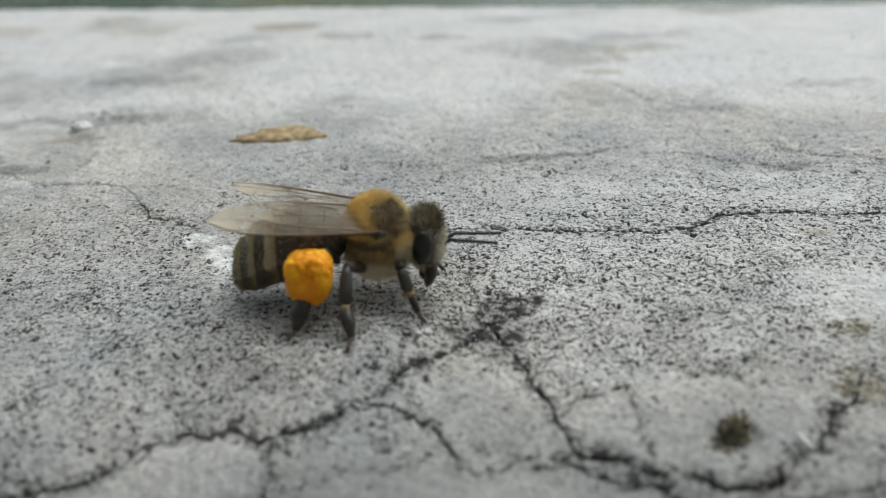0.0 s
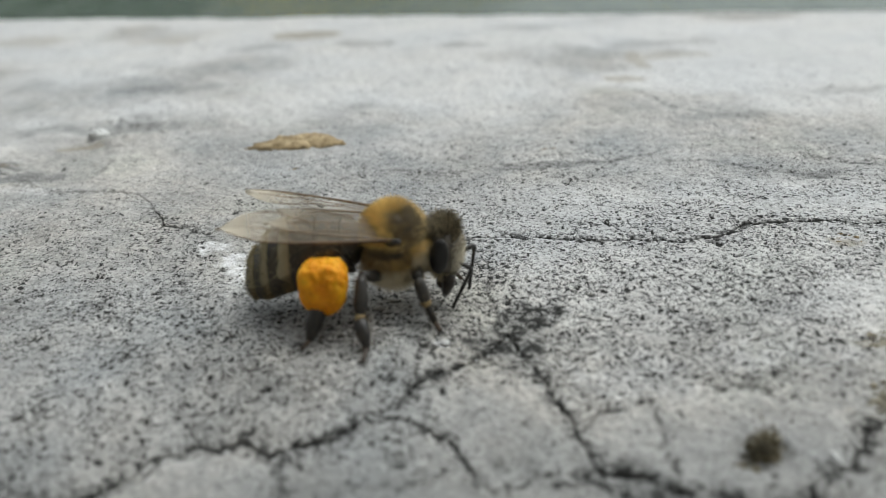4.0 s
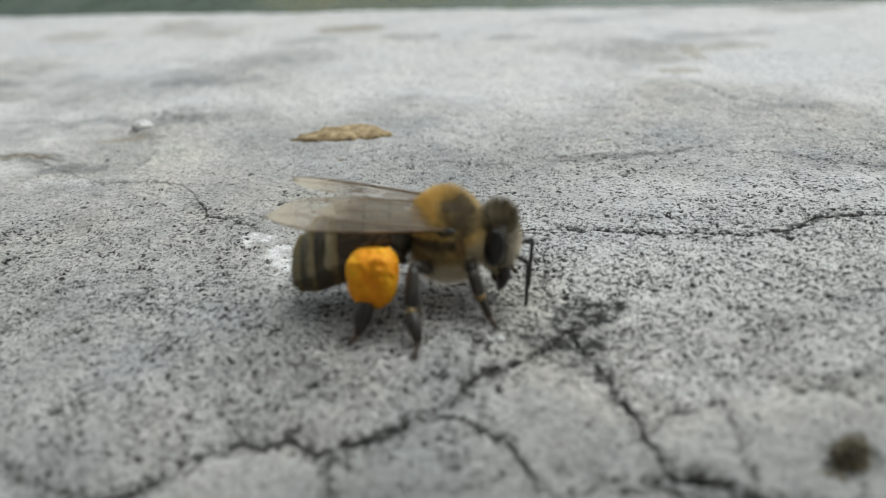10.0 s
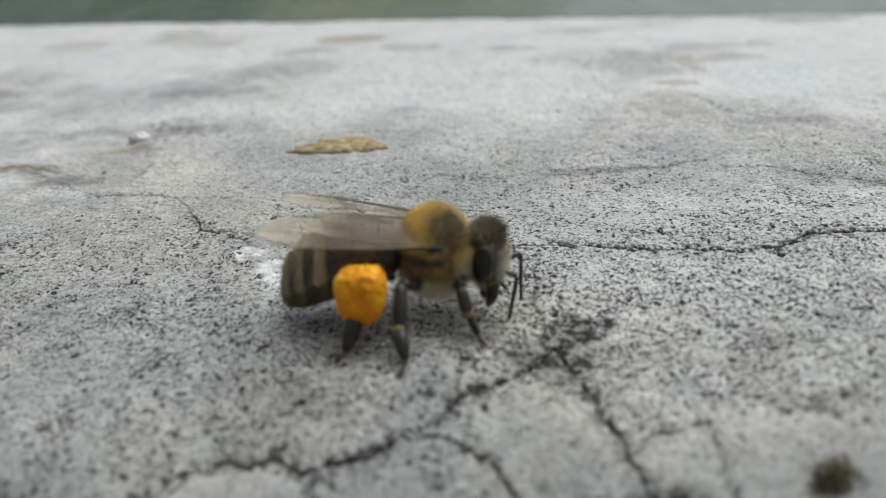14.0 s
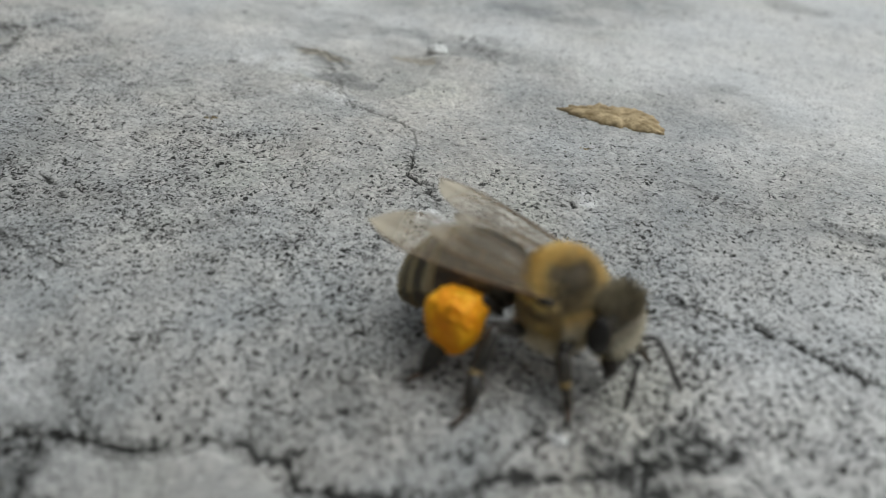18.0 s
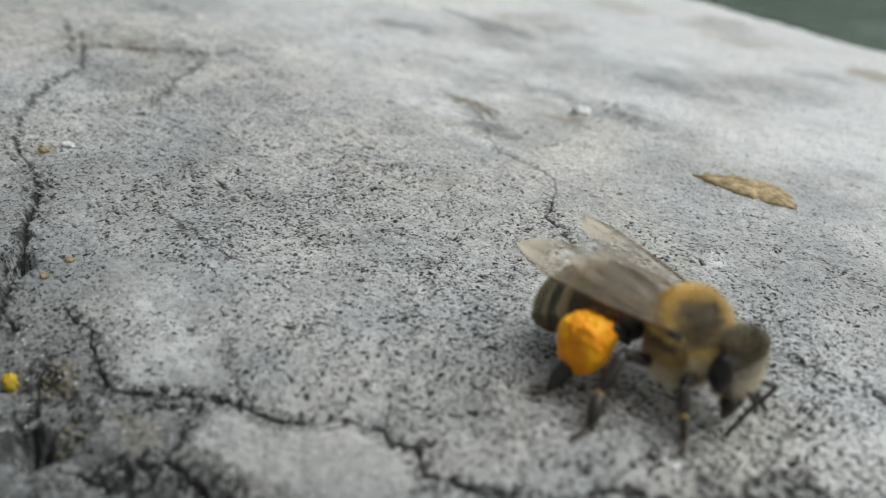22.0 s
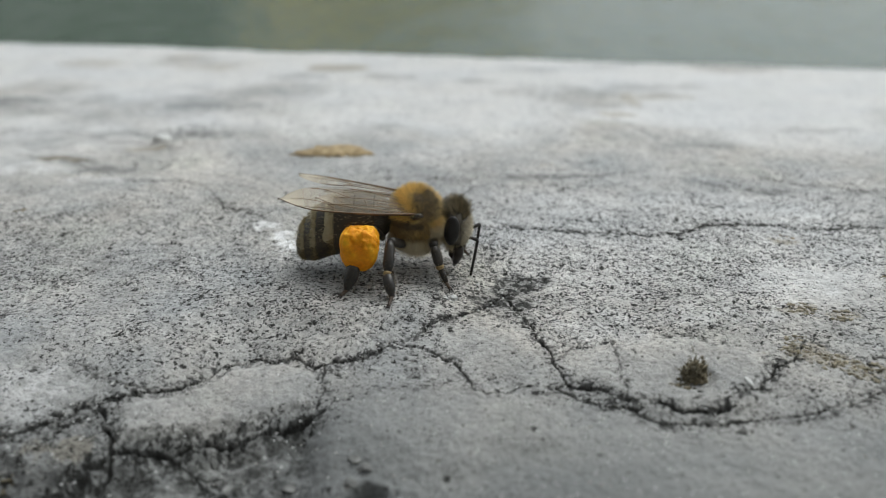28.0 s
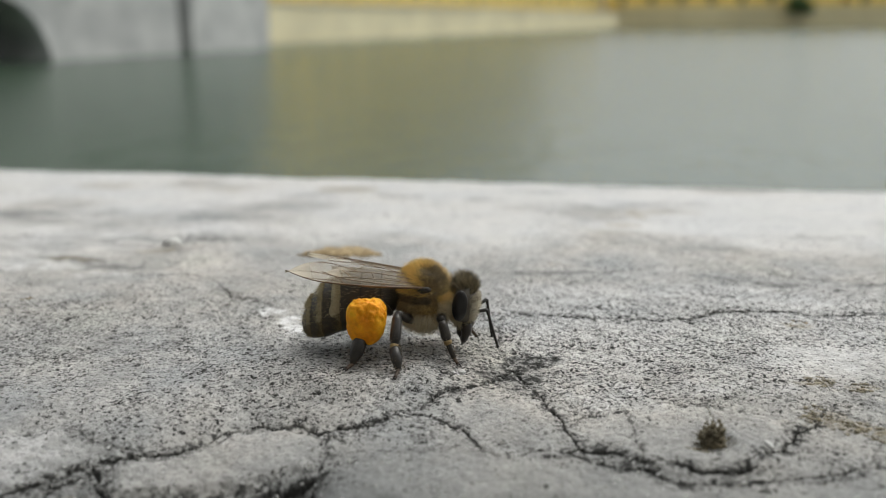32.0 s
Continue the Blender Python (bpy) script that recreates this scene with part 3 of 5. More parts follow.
def loft(rings, sides=24, caps=True, upright=False):
    """A skin over rings of (centre, half width across, half height), each ring standing across the way to the next, or upright."""
    bm = bmesh.new()
    cs = [Vector(c) for c, _, _ in rings]
    loops = []
    for k, (c, w, h) in enumerate(rings):
        way = (cs[min(k + 1, len(cs) - 1)] - cs[max(k - 1, 0)]).normalized()
        side = way.cross(Vector((0, 0, 1)))
        side = Vector((0, 1, 0)) if side.length < 0.05 else side.normalized()
        up = Vector((0, 0, 1)) if upright else side.cross(way)
        loop = []
        for s in range(sides):
            a = 2 * math.pi * s / sides
            p = cs[k] + side * (w * math.cos(a)) + up * (h * math.sin(a))
            loop.append(bm.verts.new(p))
        loops.append(loop)
    for a, b in zip(loops, loops[1:]):
        for s in range(sides):
            bm.faces.new((a[s], a[(s + 1) % sides], b[(s + 1) % sides], b[s]))
    if caps:
        bm.faces.new(loops[0][::-1]), bm.faces.new(loops[-1])
    return bm


def tube(points, radii, sides=10):
    return loft([(p, r, r) for p, r in zip(points, radii)], sides)


def ball(centre, radii, seg=32, rings=20, lump=0.0, cell=0.5, seed=0.0):
    bm = bmesh.new()
    bmesh.ops.create_uvsphere(bm, u_segments=seg, v_segments=rings, radius=1)
    for v in bm.verts:
        q = v.co.copy()
        g = 1 + lump * noise.fractal(q / cell + Vector((seed, 0, 0)), 0.8, 2.0, 4)
        v.co = Vector(centre) + Vector((q.x * radii[0], q.y * radii[1], q.z * radii[2])) * g
    return bm


# ---- the far side of the river ----
def box(bm, x0, x1, y0, y1, z0, z1):
    vs = [bm.verts.new((x, y, z)) for x in (x0, x1) for y in (y0, y1) for z in (z0, z1)]
    for f in ((0, 1, 3, 2), (4, 6, 7, 5), (0, 4, 5, 1), (2, 3, 7, 6), (0, 2, 6, 4), (1, 5, 7, 3)):
        bm.faces.new([vs[k] for k in f])


def large(name, bm, mat, parent=None, label="", smooth=False):
    """A mesh given in metres."""
    bmesh.ops.scale(bm, vec=(1000, 1000, 1000), verts=bm.verts)
    return finish(bm, name, mat, parent, label, smooth)


WATER_Z = -1.5


def water_material():
    mat, n, l, b = material("river_water", (0.050, 0.080, 0.052), 0.22, 0, 0.5)
    b.inputs["IOR"].default_value = 1.33
    h = noise_node(n, l, 2.2, 4, 0.55, (1.0, 0.5, 1.0))
    bump(n, l, h, 0.6, 0.09, b)
    return mat


def build_river():
    bm = bmesh.new()
    bmesh.ops.create_grid(bm, x_segments=40, y_segments=40, size=2500)
    bmesh.ops.translate(bm, verts=bm.verts, vec=(0, 0, WATER_Z))
    tagged(large("water", bm, water_material()), "calm grey-green river water with soft reflections", "river", kind="structure")
    bm = bmesh.new()
    box(bm, -60, 60, -30, -0.335, -1.6, -0.88)
    slant = Euler((0, 0, math.atan(SKEW))).to_matrix()
    bmesh.ops.rotate(bm, verts=bm.verts, cent=(0, 0, 0), matrix=slant)
    tagged(large("pavement", bm, mottled("paving", (0.16, 0.16, 0.15), (0.3, 0.29, 0.28), 40)), "grey stone pavement behind the wall", "pavement", kind="structure")
    # unseen wall, added to keep sky light off the near sides
    bm = bmesh.new()
    box(bm, -45, 45, -7, -5, -0.9, 12)
    bmesh.ops.rotate(bm, verts=bm.verts, cent=(0, 0, 0), matrix=slant)
    tagged(large("sky_block_wall", bm, mottled("blocker_grey", (0.16, 0.15, 0.14), (0.28, 0.27, 0.25), 1.5, 0.9)), "plain grey wall added out of view to block sky light", "wall", kind="structure")
    yellow = mottled("ochre_render", (0.84, 0.62, 0.17), (0.92, 0.74, 0.26), 1.2, 0.85)
    pale = mottled("pale_render", (0.48, 0.49, 0.48), (0.68, 0.68, 0.66), 0.8, 0.85)
    dark = mottled("dark_glass", (0.03, 0.04, 0.045), (0.06, 0.07, 0.075), 2.0, 0.3)
    turn = math.degrees(math.atan2(106, 42.5))
    quay = new("quay_wall")
    quay.matrix_basis = pose(-15.8, 55, 0, 0, 0, turn)
    tagged(quay, "low ochre-yellow embankment wall at the water's edge", "wall", kind="structure")
    bm = bmesh.new()
    box(bm, 6, 118, 0, 3, -2.0, 1.0)
    # near-white ochre: bright light on the quay is put into its colour
    large("wall_face", bm, mottled("sunlit_ochre", (0.95, 0.84, 0.54), (0.98, 0.90, 0.62), 1.2, 0.85), quay)
    bm = bmesh.new()
    box(bm, 5.9, 118, -0.12, 3.2, 1.0, 1.18)
    large("coping_stone", bm, pale, quay)
    bank = new("river_bank")
    bank.matrix_basis = pose(27, 161, 0, 0, 0, -4)
    tagged(bank, "pale embankment along the far water", "embankment", kind="structure")
    bm = bmesh.new()
    box(bm, 0, 260, 0, 12, -2.0, 2.0)
    large("wall_face", bm, mottled("sand_render", (0.78, 0.66, 0.38), (0.88, 0.78, 0.5), 0.8, 0.9), bank)
    house = new("riverside_house")
    house.matrix_basis = pose(-15.8, 55, 0, 0, 0, turn)
    tagged(house, "ochre-yellow riverside house, mirrored in the water", "house")
    bm = bmesh.new()
    box(bm, 9, 118, 4, 16, -1.6, 13)
    large("wall", bm, yellow, house)
    bm = bmesh.new()
    for z, e in ((13, 0.5), (15.5, -5.9)):
        for x, y in ((9 - e, 4 - e), (118 + e, 4 - e), (118 + e, 16 + e), (9 - e, 16 + e)):
            bm.verts.new((x, y, z))
    bm.verts.ensure_lookup_table()
    v = bm.verts
    for f in ((0, 1, 5, 4), (1, 2, 6, 5), (2, 3, 7, 6), (3, 0, 4, 7), (4, 5, 6, 7), (3, 2, 1, 0)):
        bm.faces.new([v[k] for k in f])
    large("roof", bm, mottled("roof_tile", (0.18, 0.09, 0.06), (0.3, 0.15, 0.1), 2, 0.9), house)
    for floor_no in range(3):
        for k in range(22):
            bm = bmesh.new()
            x, z = 12 + k * 4.8, 2.2 + floor_no * 3.6
            box(bm, x, x + 1.2, 3.92, 4.0, z, z + 2.0)
            large("window", bm, dark, house)
    for place, x0, x1, tall in ((pose(27, 161, 0, 0, 0, -4), -2, 37, 9.5), (pose(27, 161, 0, 0, 0, -4), 38.2, 90, 8)):
        low = new("riverside_house")
        low.matrix_basis = place
        tagged(low, "low pale ochre house behind the embankment", "house")
        bm = bmesh.new()
        box(bm, x0, x1, 5, 14, -1.6, tall)
        large("wall", bm, yellow, low)
        bm = bmesh.new()
        box(bm, x0 - 0.5, x1 + 0.5, 4.5, 14.5, tall, tall + 0.6)
        large("roof", bm, mottled("dark_roof", (0.08, 0.07, 0.06), (0.16, 0.13, 0.11), 2, 0.9), low)
        for k in range(int((x1 - x0) / 5)):
            bm = bmesh.new()
            box(bm, x0 + 2 + k * 5, x0 + 3 + k * 5, 4.92, 5.0, 2.4, 4.4)
            large("window", bm, dark, low)
    tower = new("apartment_house")
    tower.matrix_basis = pose(-15.8, 55, 0, 0, 0, turn)
    tagged(tower, "tall grey-green house behind the ochre house", "house")
    bm = bmesh.new()
    box(bm, 62, 124, 17, 30, -1.6, 25)
    large("wall", bm, mottled("grey_render", (0.17, 0.19, 0.17), (0.25, 0.27, 0.24), 1.0, 0.9), tower)
    bm = bmesh.new()
    box(bm, 61.5, 124.5, 16.5, 30.5, 25, 25.8)
    large("roof", bm, mottled("slate_roof", (0.08, 0.08, 0.08), (0.16, 0.15, 0.14), 2, 0.9), tower)
    pier = new("bridge")
    pier.matrix_basis = pose(-15.6, 36.5, 0, 0, 0, 72)
    tagged(pier, "pale stone bridge with a dark round arch", "bridge", kind="structure")
    # the side wall of the bridge with its arch, and the abutment beside it
    bm = bmesh.new()
    arch = [(-0.1 - 3.7 * (1 - math.cos(radians(a))), -1.7 + 2.9 * math.sin(radians(a))) for a in range(0, 181, 12)]
    outline = [(-0.1, -1.7), (0.0, -1.7), (0.0, 6.0), (-14, 6.0), (-14, -1.7)] + arch[::-1][:-1]
    front = [bm.verts.new((x, 0, z)) for x, z in outline]
    back = [bm.verts.new((x, 26, z)) for x, z in outline]
    bm.faces.new(front), bm.faces.new(back[::-1])
    for k in range(len(outline)):
        j = (k + 1) % len(outline)
        bm.faces.new((front[j], front[k], back[k], back[j]))
    large("arch_wall", bm, pale, pier)
    bm = bmesh.new()
    box(bm, 0.0, 9.0, 0.5, 6, -1.7, 4.0)
    large("abutment", bm, pale, pier)
    bm = bmesh.new()
    box(bm, 10.0, 17.5, 0.4, 6, -1.7, 3.4)
    large("side_wall", bm, pale, pier)


def leaf_material():
    mat, n, l, b = material("tree_leaf", (0.05, 0.09, 0.03), 0.7, 0, 0.2)
    geo = n.new("ShaderNodeNewGeometry")
    c = ramp(n, l, geo.outputs["Random Per Island"], ((0.0, (0.03, 0.065, 0.022)), (1.0, (0.09, 0.15, 0.045))))
    l.new(c, b.inputs["Base Color"])
    return mat


def build_tree(name, label, x, y, z, tall, seed, leaf, bark):
    """A tapered trunk with limbs and a crown of many leaf clumps."""
    rnd = random.Random(seed)
    base = new(name)
    base.matrix_basis = pose(x, y, z, 0, 0, rnd.uniform(0, 360))
    tagged(base, label, "tree", "riverside trees")
    bm = bmesh.new()
    limbs = [[Vector((0, 0, 0)), Vector((0.2, 0, tall * 0.3)), Vector((0.1, 0.3, tall * 0.6)), Vector((0, 0, tall * 0.9))]]
    for k in range(9):
        a, h = k * 2.4, tall * rnd.uniform(0.25, 0.6)
        limbs.append([Vector((0.15, 0, h)), Vector((math.cos(a) * tall * 0.14, math.sin(a) * tall * 0.14, h + tall * 0.12)),
                      Vector((math.cos(a) * tall * 0.27, math.sin(a) * tall * 0.27, h + tall * rnd.uniform(0.18, 0.3)))])
    co, faces = [], []
    for limb in limbs:
        r0 = tall * (0.025 if limb is limbs[0] else 0.010)
        for i, p in enumerate(limb):
            for s in range(7):
                a = s * 2 * math.pi / 7
                co.append(p + Vector((math.cos(a), math.sin(a), 0)) * r0 * (1 - 0.28 * i))
            if i:
                k = len(co) - 14
                faces += [(k + s, k + (s + 1) % 7, k + 7 + (s + 1) % 7, k + 7 + s) for s in range(7)]
    me = bpy.data.meshes.new("trunk")
    me.from_pydata(co, [], faces)
    me.materials.append(bark)
    new("trunk", me).parent = base
    co, faces = [], []
    for _ in range(5200):
        limb = rnd.choice(limbs)
        c = limb[-1].lerp(limb[-2], rnd.uniform(0, 0.9)) + Vector((rnd.gauss(0, 1), rnd.gauss(0, 1), rnd.gauss(0, 0.8))) * tall * 0.075
        u = Vector((rnd.gauss(0, 1), rnd.gauss(0, 1), rnd.gauss(0, 1))).normalized() * tall * 0.02
        w = u.orthogonal().normalized() * tall * 0.012
        k = len(co)
        co += [c - u, c + w, c + u, c - w]
        faces.append((k, k + 1, k + 2, k + 3))
    me = bpy.data.meshes.new("crown")
    me.from_pydata(co, [], faces)
    me.materials.append(leaf)
    new("crown", me).parent = base


build_river()
LEAF = leaf_material()
BARK_WOOD = mottled("tree_bark", (0.05, 0.04, 0.03), (0.12, 0.10, 0.08), 3)
for k, (x, y, tall) in enumerate(((-21, 48, 15), (-24, 40, 16), (-22, 58, 17), (-27, 50, 17), (-19.5, 66, 14), (-30, 34, 14), (-25, 33, 15), (-17.5, 57, 15), (55, 157, 6))):
    build_tree("riverside_tree", "dark green leafy tree behind the river wall", x, y, -1.5, tall, k, LEAF, BARK_WOOD)


# ---- the honey bee ----
BEE = Vector((-4.0, -5.6, 0.0))     # its base; the shapes below are written in the coping's own millimetres
MID = -5.6


def bee_part(name, bm, mat, parent, label="", origin=BEE):
    bmesh.ops.translate(bm, verts=bm.verts, vec=-origin)
    return finish(bm, name, mat, parent, label)


def cuticle(name, dark, light, scale=900, rough=0.45):
    return mottled(name, dark, light, scale, rough, 0.00003)


def fur_material(name):
    mat, n, l, b = material(name, (0.3, 0.2, 0.08), 0.7, 0, 0.2)
    l.new(attribute(n, "tint", "Color"), b.inputs["Base Color"])
    return mat


FUR = fur_material("bee_fur")


def fur(name, roots, parent, label="", width=0.03):
    """Hairs as slim three-sided spikes. roots: place, way with its length, colour."""
    co, faces, tints = [], [], []
    for p, d, tint in roots:
        a = d.orthogonal().normalized() * width
        b = d.cross(a).normalized() * width
        k = len(co)
        mid = p + d * 0.55 + a * random.uniform(-2, 2) + b * random.uniform(-2, 2)
        ring = (a, -0.5 * a + 0.87 * b, -0.5 * a - 0.87 * b)
        co += [p + r for r in ring] + [mid + r * 0.75 for r in ring] + [p + d + (mid - p - d * 0.55) * 1.6]
        for i in range(3):
            j = (i + 1) % 3
            faces += [(k + i, k + j, k + 3 + j, k + 3 + i), (k + 3 + i, k + 3 + j, k + 6)]
        tints += [(*tint, 1.0)] * 7
    me = bpy.data.meshes.new(name)
    me.from_pydata([(v - BEE) * MM for v in co], [], faces)
    me.attributes.new("tint", "FLOAT_COLOR", "POINT").data.foreach_set("color", np.array(tints, np.float32).ravel())
    me.materials.append(FUR)
    ob = new(name, me)
    ob.parent = parent
    ob["label"], ob["kind"] = label, "stuff"
    return ob


def shade(c, s=0.25):
    k = 1 + random.uniform(-s, s)
    return tuple(max(0.0, v * k) for v in c)


def on_ball(c, r):
    """A random place on an ellipsoid and its outward normal."""
    while True:
        q = Vector((random.gauss(0, 1), random.gauss(0, 1), random.gauss(0, 1)))
        if q.length > 0.1:
            break
    q.normalize()
    p = Vector(c) + Vector((q.x * r[0], q.y * r[1], q.z * r[2]))
    return p, Vector((q.x / r[0], q.y / r[1], q.z / r[2])).normalized(), q


# spine of the abdomen: x, height of the middle, half width, half height
SPINE = ((-4.9, 5.0, 0.7, 0.8), (-5.6, 4.95, 1.5, 1.5), (-6.4, 4.85, 1.95, 1.85), (-7.4, 4.72, 2.2, 2.12), (-8.6, 4.52, 2.3, 2.24), (-9.7, 4.18, 2.22, 2.24),
         (-10.9, 3.56, 1.98, 2.04), (-11.6, 3.16, 1.64, 1.66), (-12.05, 2.90, 1.24, 1.27), (-12.33, 2.74, 0.84, 0.86), (-12.48, 2.66, 0.46, 0.46), (-12.52, 2.64, 0.15, 0.16))


def spine(x):
    for a, b in zip(SPINE, SPINE[1:]):
        if b[0] <= x <= a[0]:
            k = (x - a[0]) / (b[0] - a[0])
            return [a[i] + (b[i] - a[i]) * k for i in range(4)]
    return list(SPINE[-1 if x < -12 else 0])


def band_material():
    """Dark brown shell plate with a pale downy band along its front, fading down the sides."""
    mat, n, l, b = material("abdomen_plate", (0.05, 0.035, 0.02), 0.38, 0, 0.45)
    fine, wide = noise_node(n, l, 1400, 5, 0.7), noise_node(n, l, 650, 3, 0.6)
    reach = calc(n, l, "MULTIPLY_ADD", wide, 1.15, calc(n, l, "MULTIPLY_ADD", fine, 0.4, attribute(n, "along")))
    c = ramp(n, l, reach, ((0.70, (0.58, 0.52, 0.34)), (1.0, (0.42, 0.365, 0.23)), (1.36, (0.12, 0.098, 0.062)), (1.7, (0.05, 0.042, 0.030))))
    l.new(c, b.inputs["Base Color"])
    bump(n, l, fine, 0.5, 0.00005, b)
    return mat


CUTS = (-4.9, -6.2, -7.7, -9.2, -10.6, -11.6, -12.52)


def build_abdomen(bee):
    mat = band_material()
    for k in range(6):
        x0, x1 = CUTS[k], CUTS[k + 1]
        x1 = x1 - (0.14 if k < 5 else 0)
        rings, count = [], 10
        for i in range(count):
            q = i / (count - 1)
            x, zc, w, h = spine(max(x0 + (x1 - x0) * q, -12.52))
            puff = 1.0 + 0.018 * q * (k < 5) - 0.012 * (1 - q)
            rings.append(((x, MID, zc), w * puff, h * puff))
        seg = bee_part("abdomen_segment", loft(rings, 44, True, True), mat, bee, "brown-black plate with a pale downy band")
        along = []
        for v in seg.data.vertices:
            x, z = v.co.x / MM + BEE.x, v.co.z / MM
            up = (z - spine(max(min(x, -4.95), -12.7))[1]) / 2.2
            q = min(max((x - x0) / (x1 - x0), 0), 1)
            along.append(q * 1.05 + 0.55 * max(0.0, 0.05 - up) + (0.6, 0.6, 0.52, -0.30, -0.36, -0.26)[k])
        seg.data.attributes.new("along", "FLOAT", "POINT").data.foreach_set("value", np.array(along, np.float32))
    roots = []
    for _ in range(6500):
        if random.random() < 0.72:
            x = random.choice(CUTS[3:6]) - abs(random.gauss(0, 0.30))
        else:
            x = random.uniform(-12.2, -5.0)
        _, zc, w, h = spine(x)
        a = random.uniform(-0.9, math.pi + 0.9)
        p = Vector((x, MID + w * 1.02 * math.cos(a), zc + h * 1.02 * math.sin(a)))
        d = Vector((-1.0, 0.32 * math.cos(a), 0.32 * math.sin(a))) + Vector((random.uniform(-.3, .3), random.uniform(-.3, .3), random.uniform(-.3, .3)))
        roots.append((p, d.normalized() * random.uniform(0.12, 0.34), shade((0.46, 0.40, 0.25) if math.sin(a) > -0.1 else (0.22, 0.18, 0.10), 0.4)))
    fur("abdomen_fur", roots, bee, "short pale down on the abdomen", 0.011)


THORAX, THORAX_R = (-3.12, MID, 4.86), (1.86, 2.08, 2.28)
HEAD, HEAD_R = (-0.10, MID, 4.30), (1.06, 1.75, 1.80)


def build_thorax(bee):
    bee_part("thorax", ball(THORAX, THORAX_R, 40, 28, 0.03, 0.6), cuticle("thorax_shell", (0.08, 0.066, 0.048), (0.18, 0.15, 0.11)), bee, "dark furry thorax")
    roots = []
    orange, gold, tan, brown, dark, pale = (0.80, 0.58, 0.20), (0.74, 0.56, 0.25), (0.64, 0.51, 0.27), (0.32, 0.24, 0.125), (0.19, 0.165, 0.13), (0.72, 0.64, 0.46)
    for _ in range(36000):
        p, nrm, q = on_ball(THORAX, THORAX_R)
        edge = random.gauss(0, 0.18)
        shield = ((q.x - 0.40) / 0.60) ** 2 + ((q.y + 0.26) / 0.66) ** 2
        if q.z > 0.18 and q.y < 0.30 and shield + 2.2 * edge < 1 and not (q.z > 0.93 and random.random() < 0.5):
            # the worn, greyish back plate
            tint, size = (dark if random.random() < 0.72 else tan), random.uniform(0.2, 0.5)
        elif q.z > 0.22:
            tint, size = (orange if q.x + edge < 0.15 else gold), random.uniform(0.45, 0.85)
        elif q.x > 0.55:
            tint, size = pale if q.z < 0.0 else gold, random.uniform(0.55, 1.1)
        elif q.z < -0.40:
            tint, size = (pale if random.random() < 0.8 else tan), random.uniform(0.5, 1.15)
        elif q.z > -0.05 and q.x < 0.3:
            tint, size = (brown if random.random() < 0.7 else dark), random.uniform(0.25, 0.5)
        elif -0.15 < q.x + edge < 0.42:
            tint, size = ((0.62, 0.44, 0.17) if random.random() < 0.7 else brown), random.uniform(0.4, 0.75)
        else:
            tint, size = (tan if random.random() < 0.35 else brown), random.uniform(0.35, 0.65)
        d = nrm + Vector((-0.22, 0, -0.05)) + Vector((random.uniform(-.35, .35), random.uniform(-.35, .35), random.uniform(-.35, .35)))
        roots.append((p - nrm * 0.05, d.normalized() * size, shade(tint, 0.3)))
    fur("thorax_fur", roots, bee, "orange-brown and tan fur on the thorax", 0.0075)
    shell = cuticle("joint_shell", (0.015, 0.012, 0.01), (0.04, 0.03, 0.02), 900, 0.35)
    for s in (-1, 1):
        bee_part("wing_joint", ball((-3.05, MID + s * 2.15, 5.85), (0.50, 0.22, 0.24), 18, 12, 0.3), shell, bee)


def eye_material():
    mat, n, l, b = material("compound_eye", (0.012, 0.010, 0.009), 0.30, 0, 0.4)
    co = n.new("ShaderNodeTexCoord")
    vo = n.new("ShaderNodeTexVoronoi")
    vo.inputs["Scale"].default_value = 16000
    l.new(co.outputs["Object"], vo.inputs["Vector"])
    bump(n, l, vo.outputs["Distance"], 0.25, 0.00002, b)
    return mat


def chin(p):
    """Narrows the head towards the mouth, and draws the mouth back."""
    low = max(0.0, (HEAD[2] - p.z) / HEAD_R[2])
    p.y = MID + (p.y - MID) * (1 - 0.45 * low)
    p.x = HEAD[0] + (p.x - HEAD[0]) * (1 - 0.22 * low * low) - 0.12 * low * low
    return p


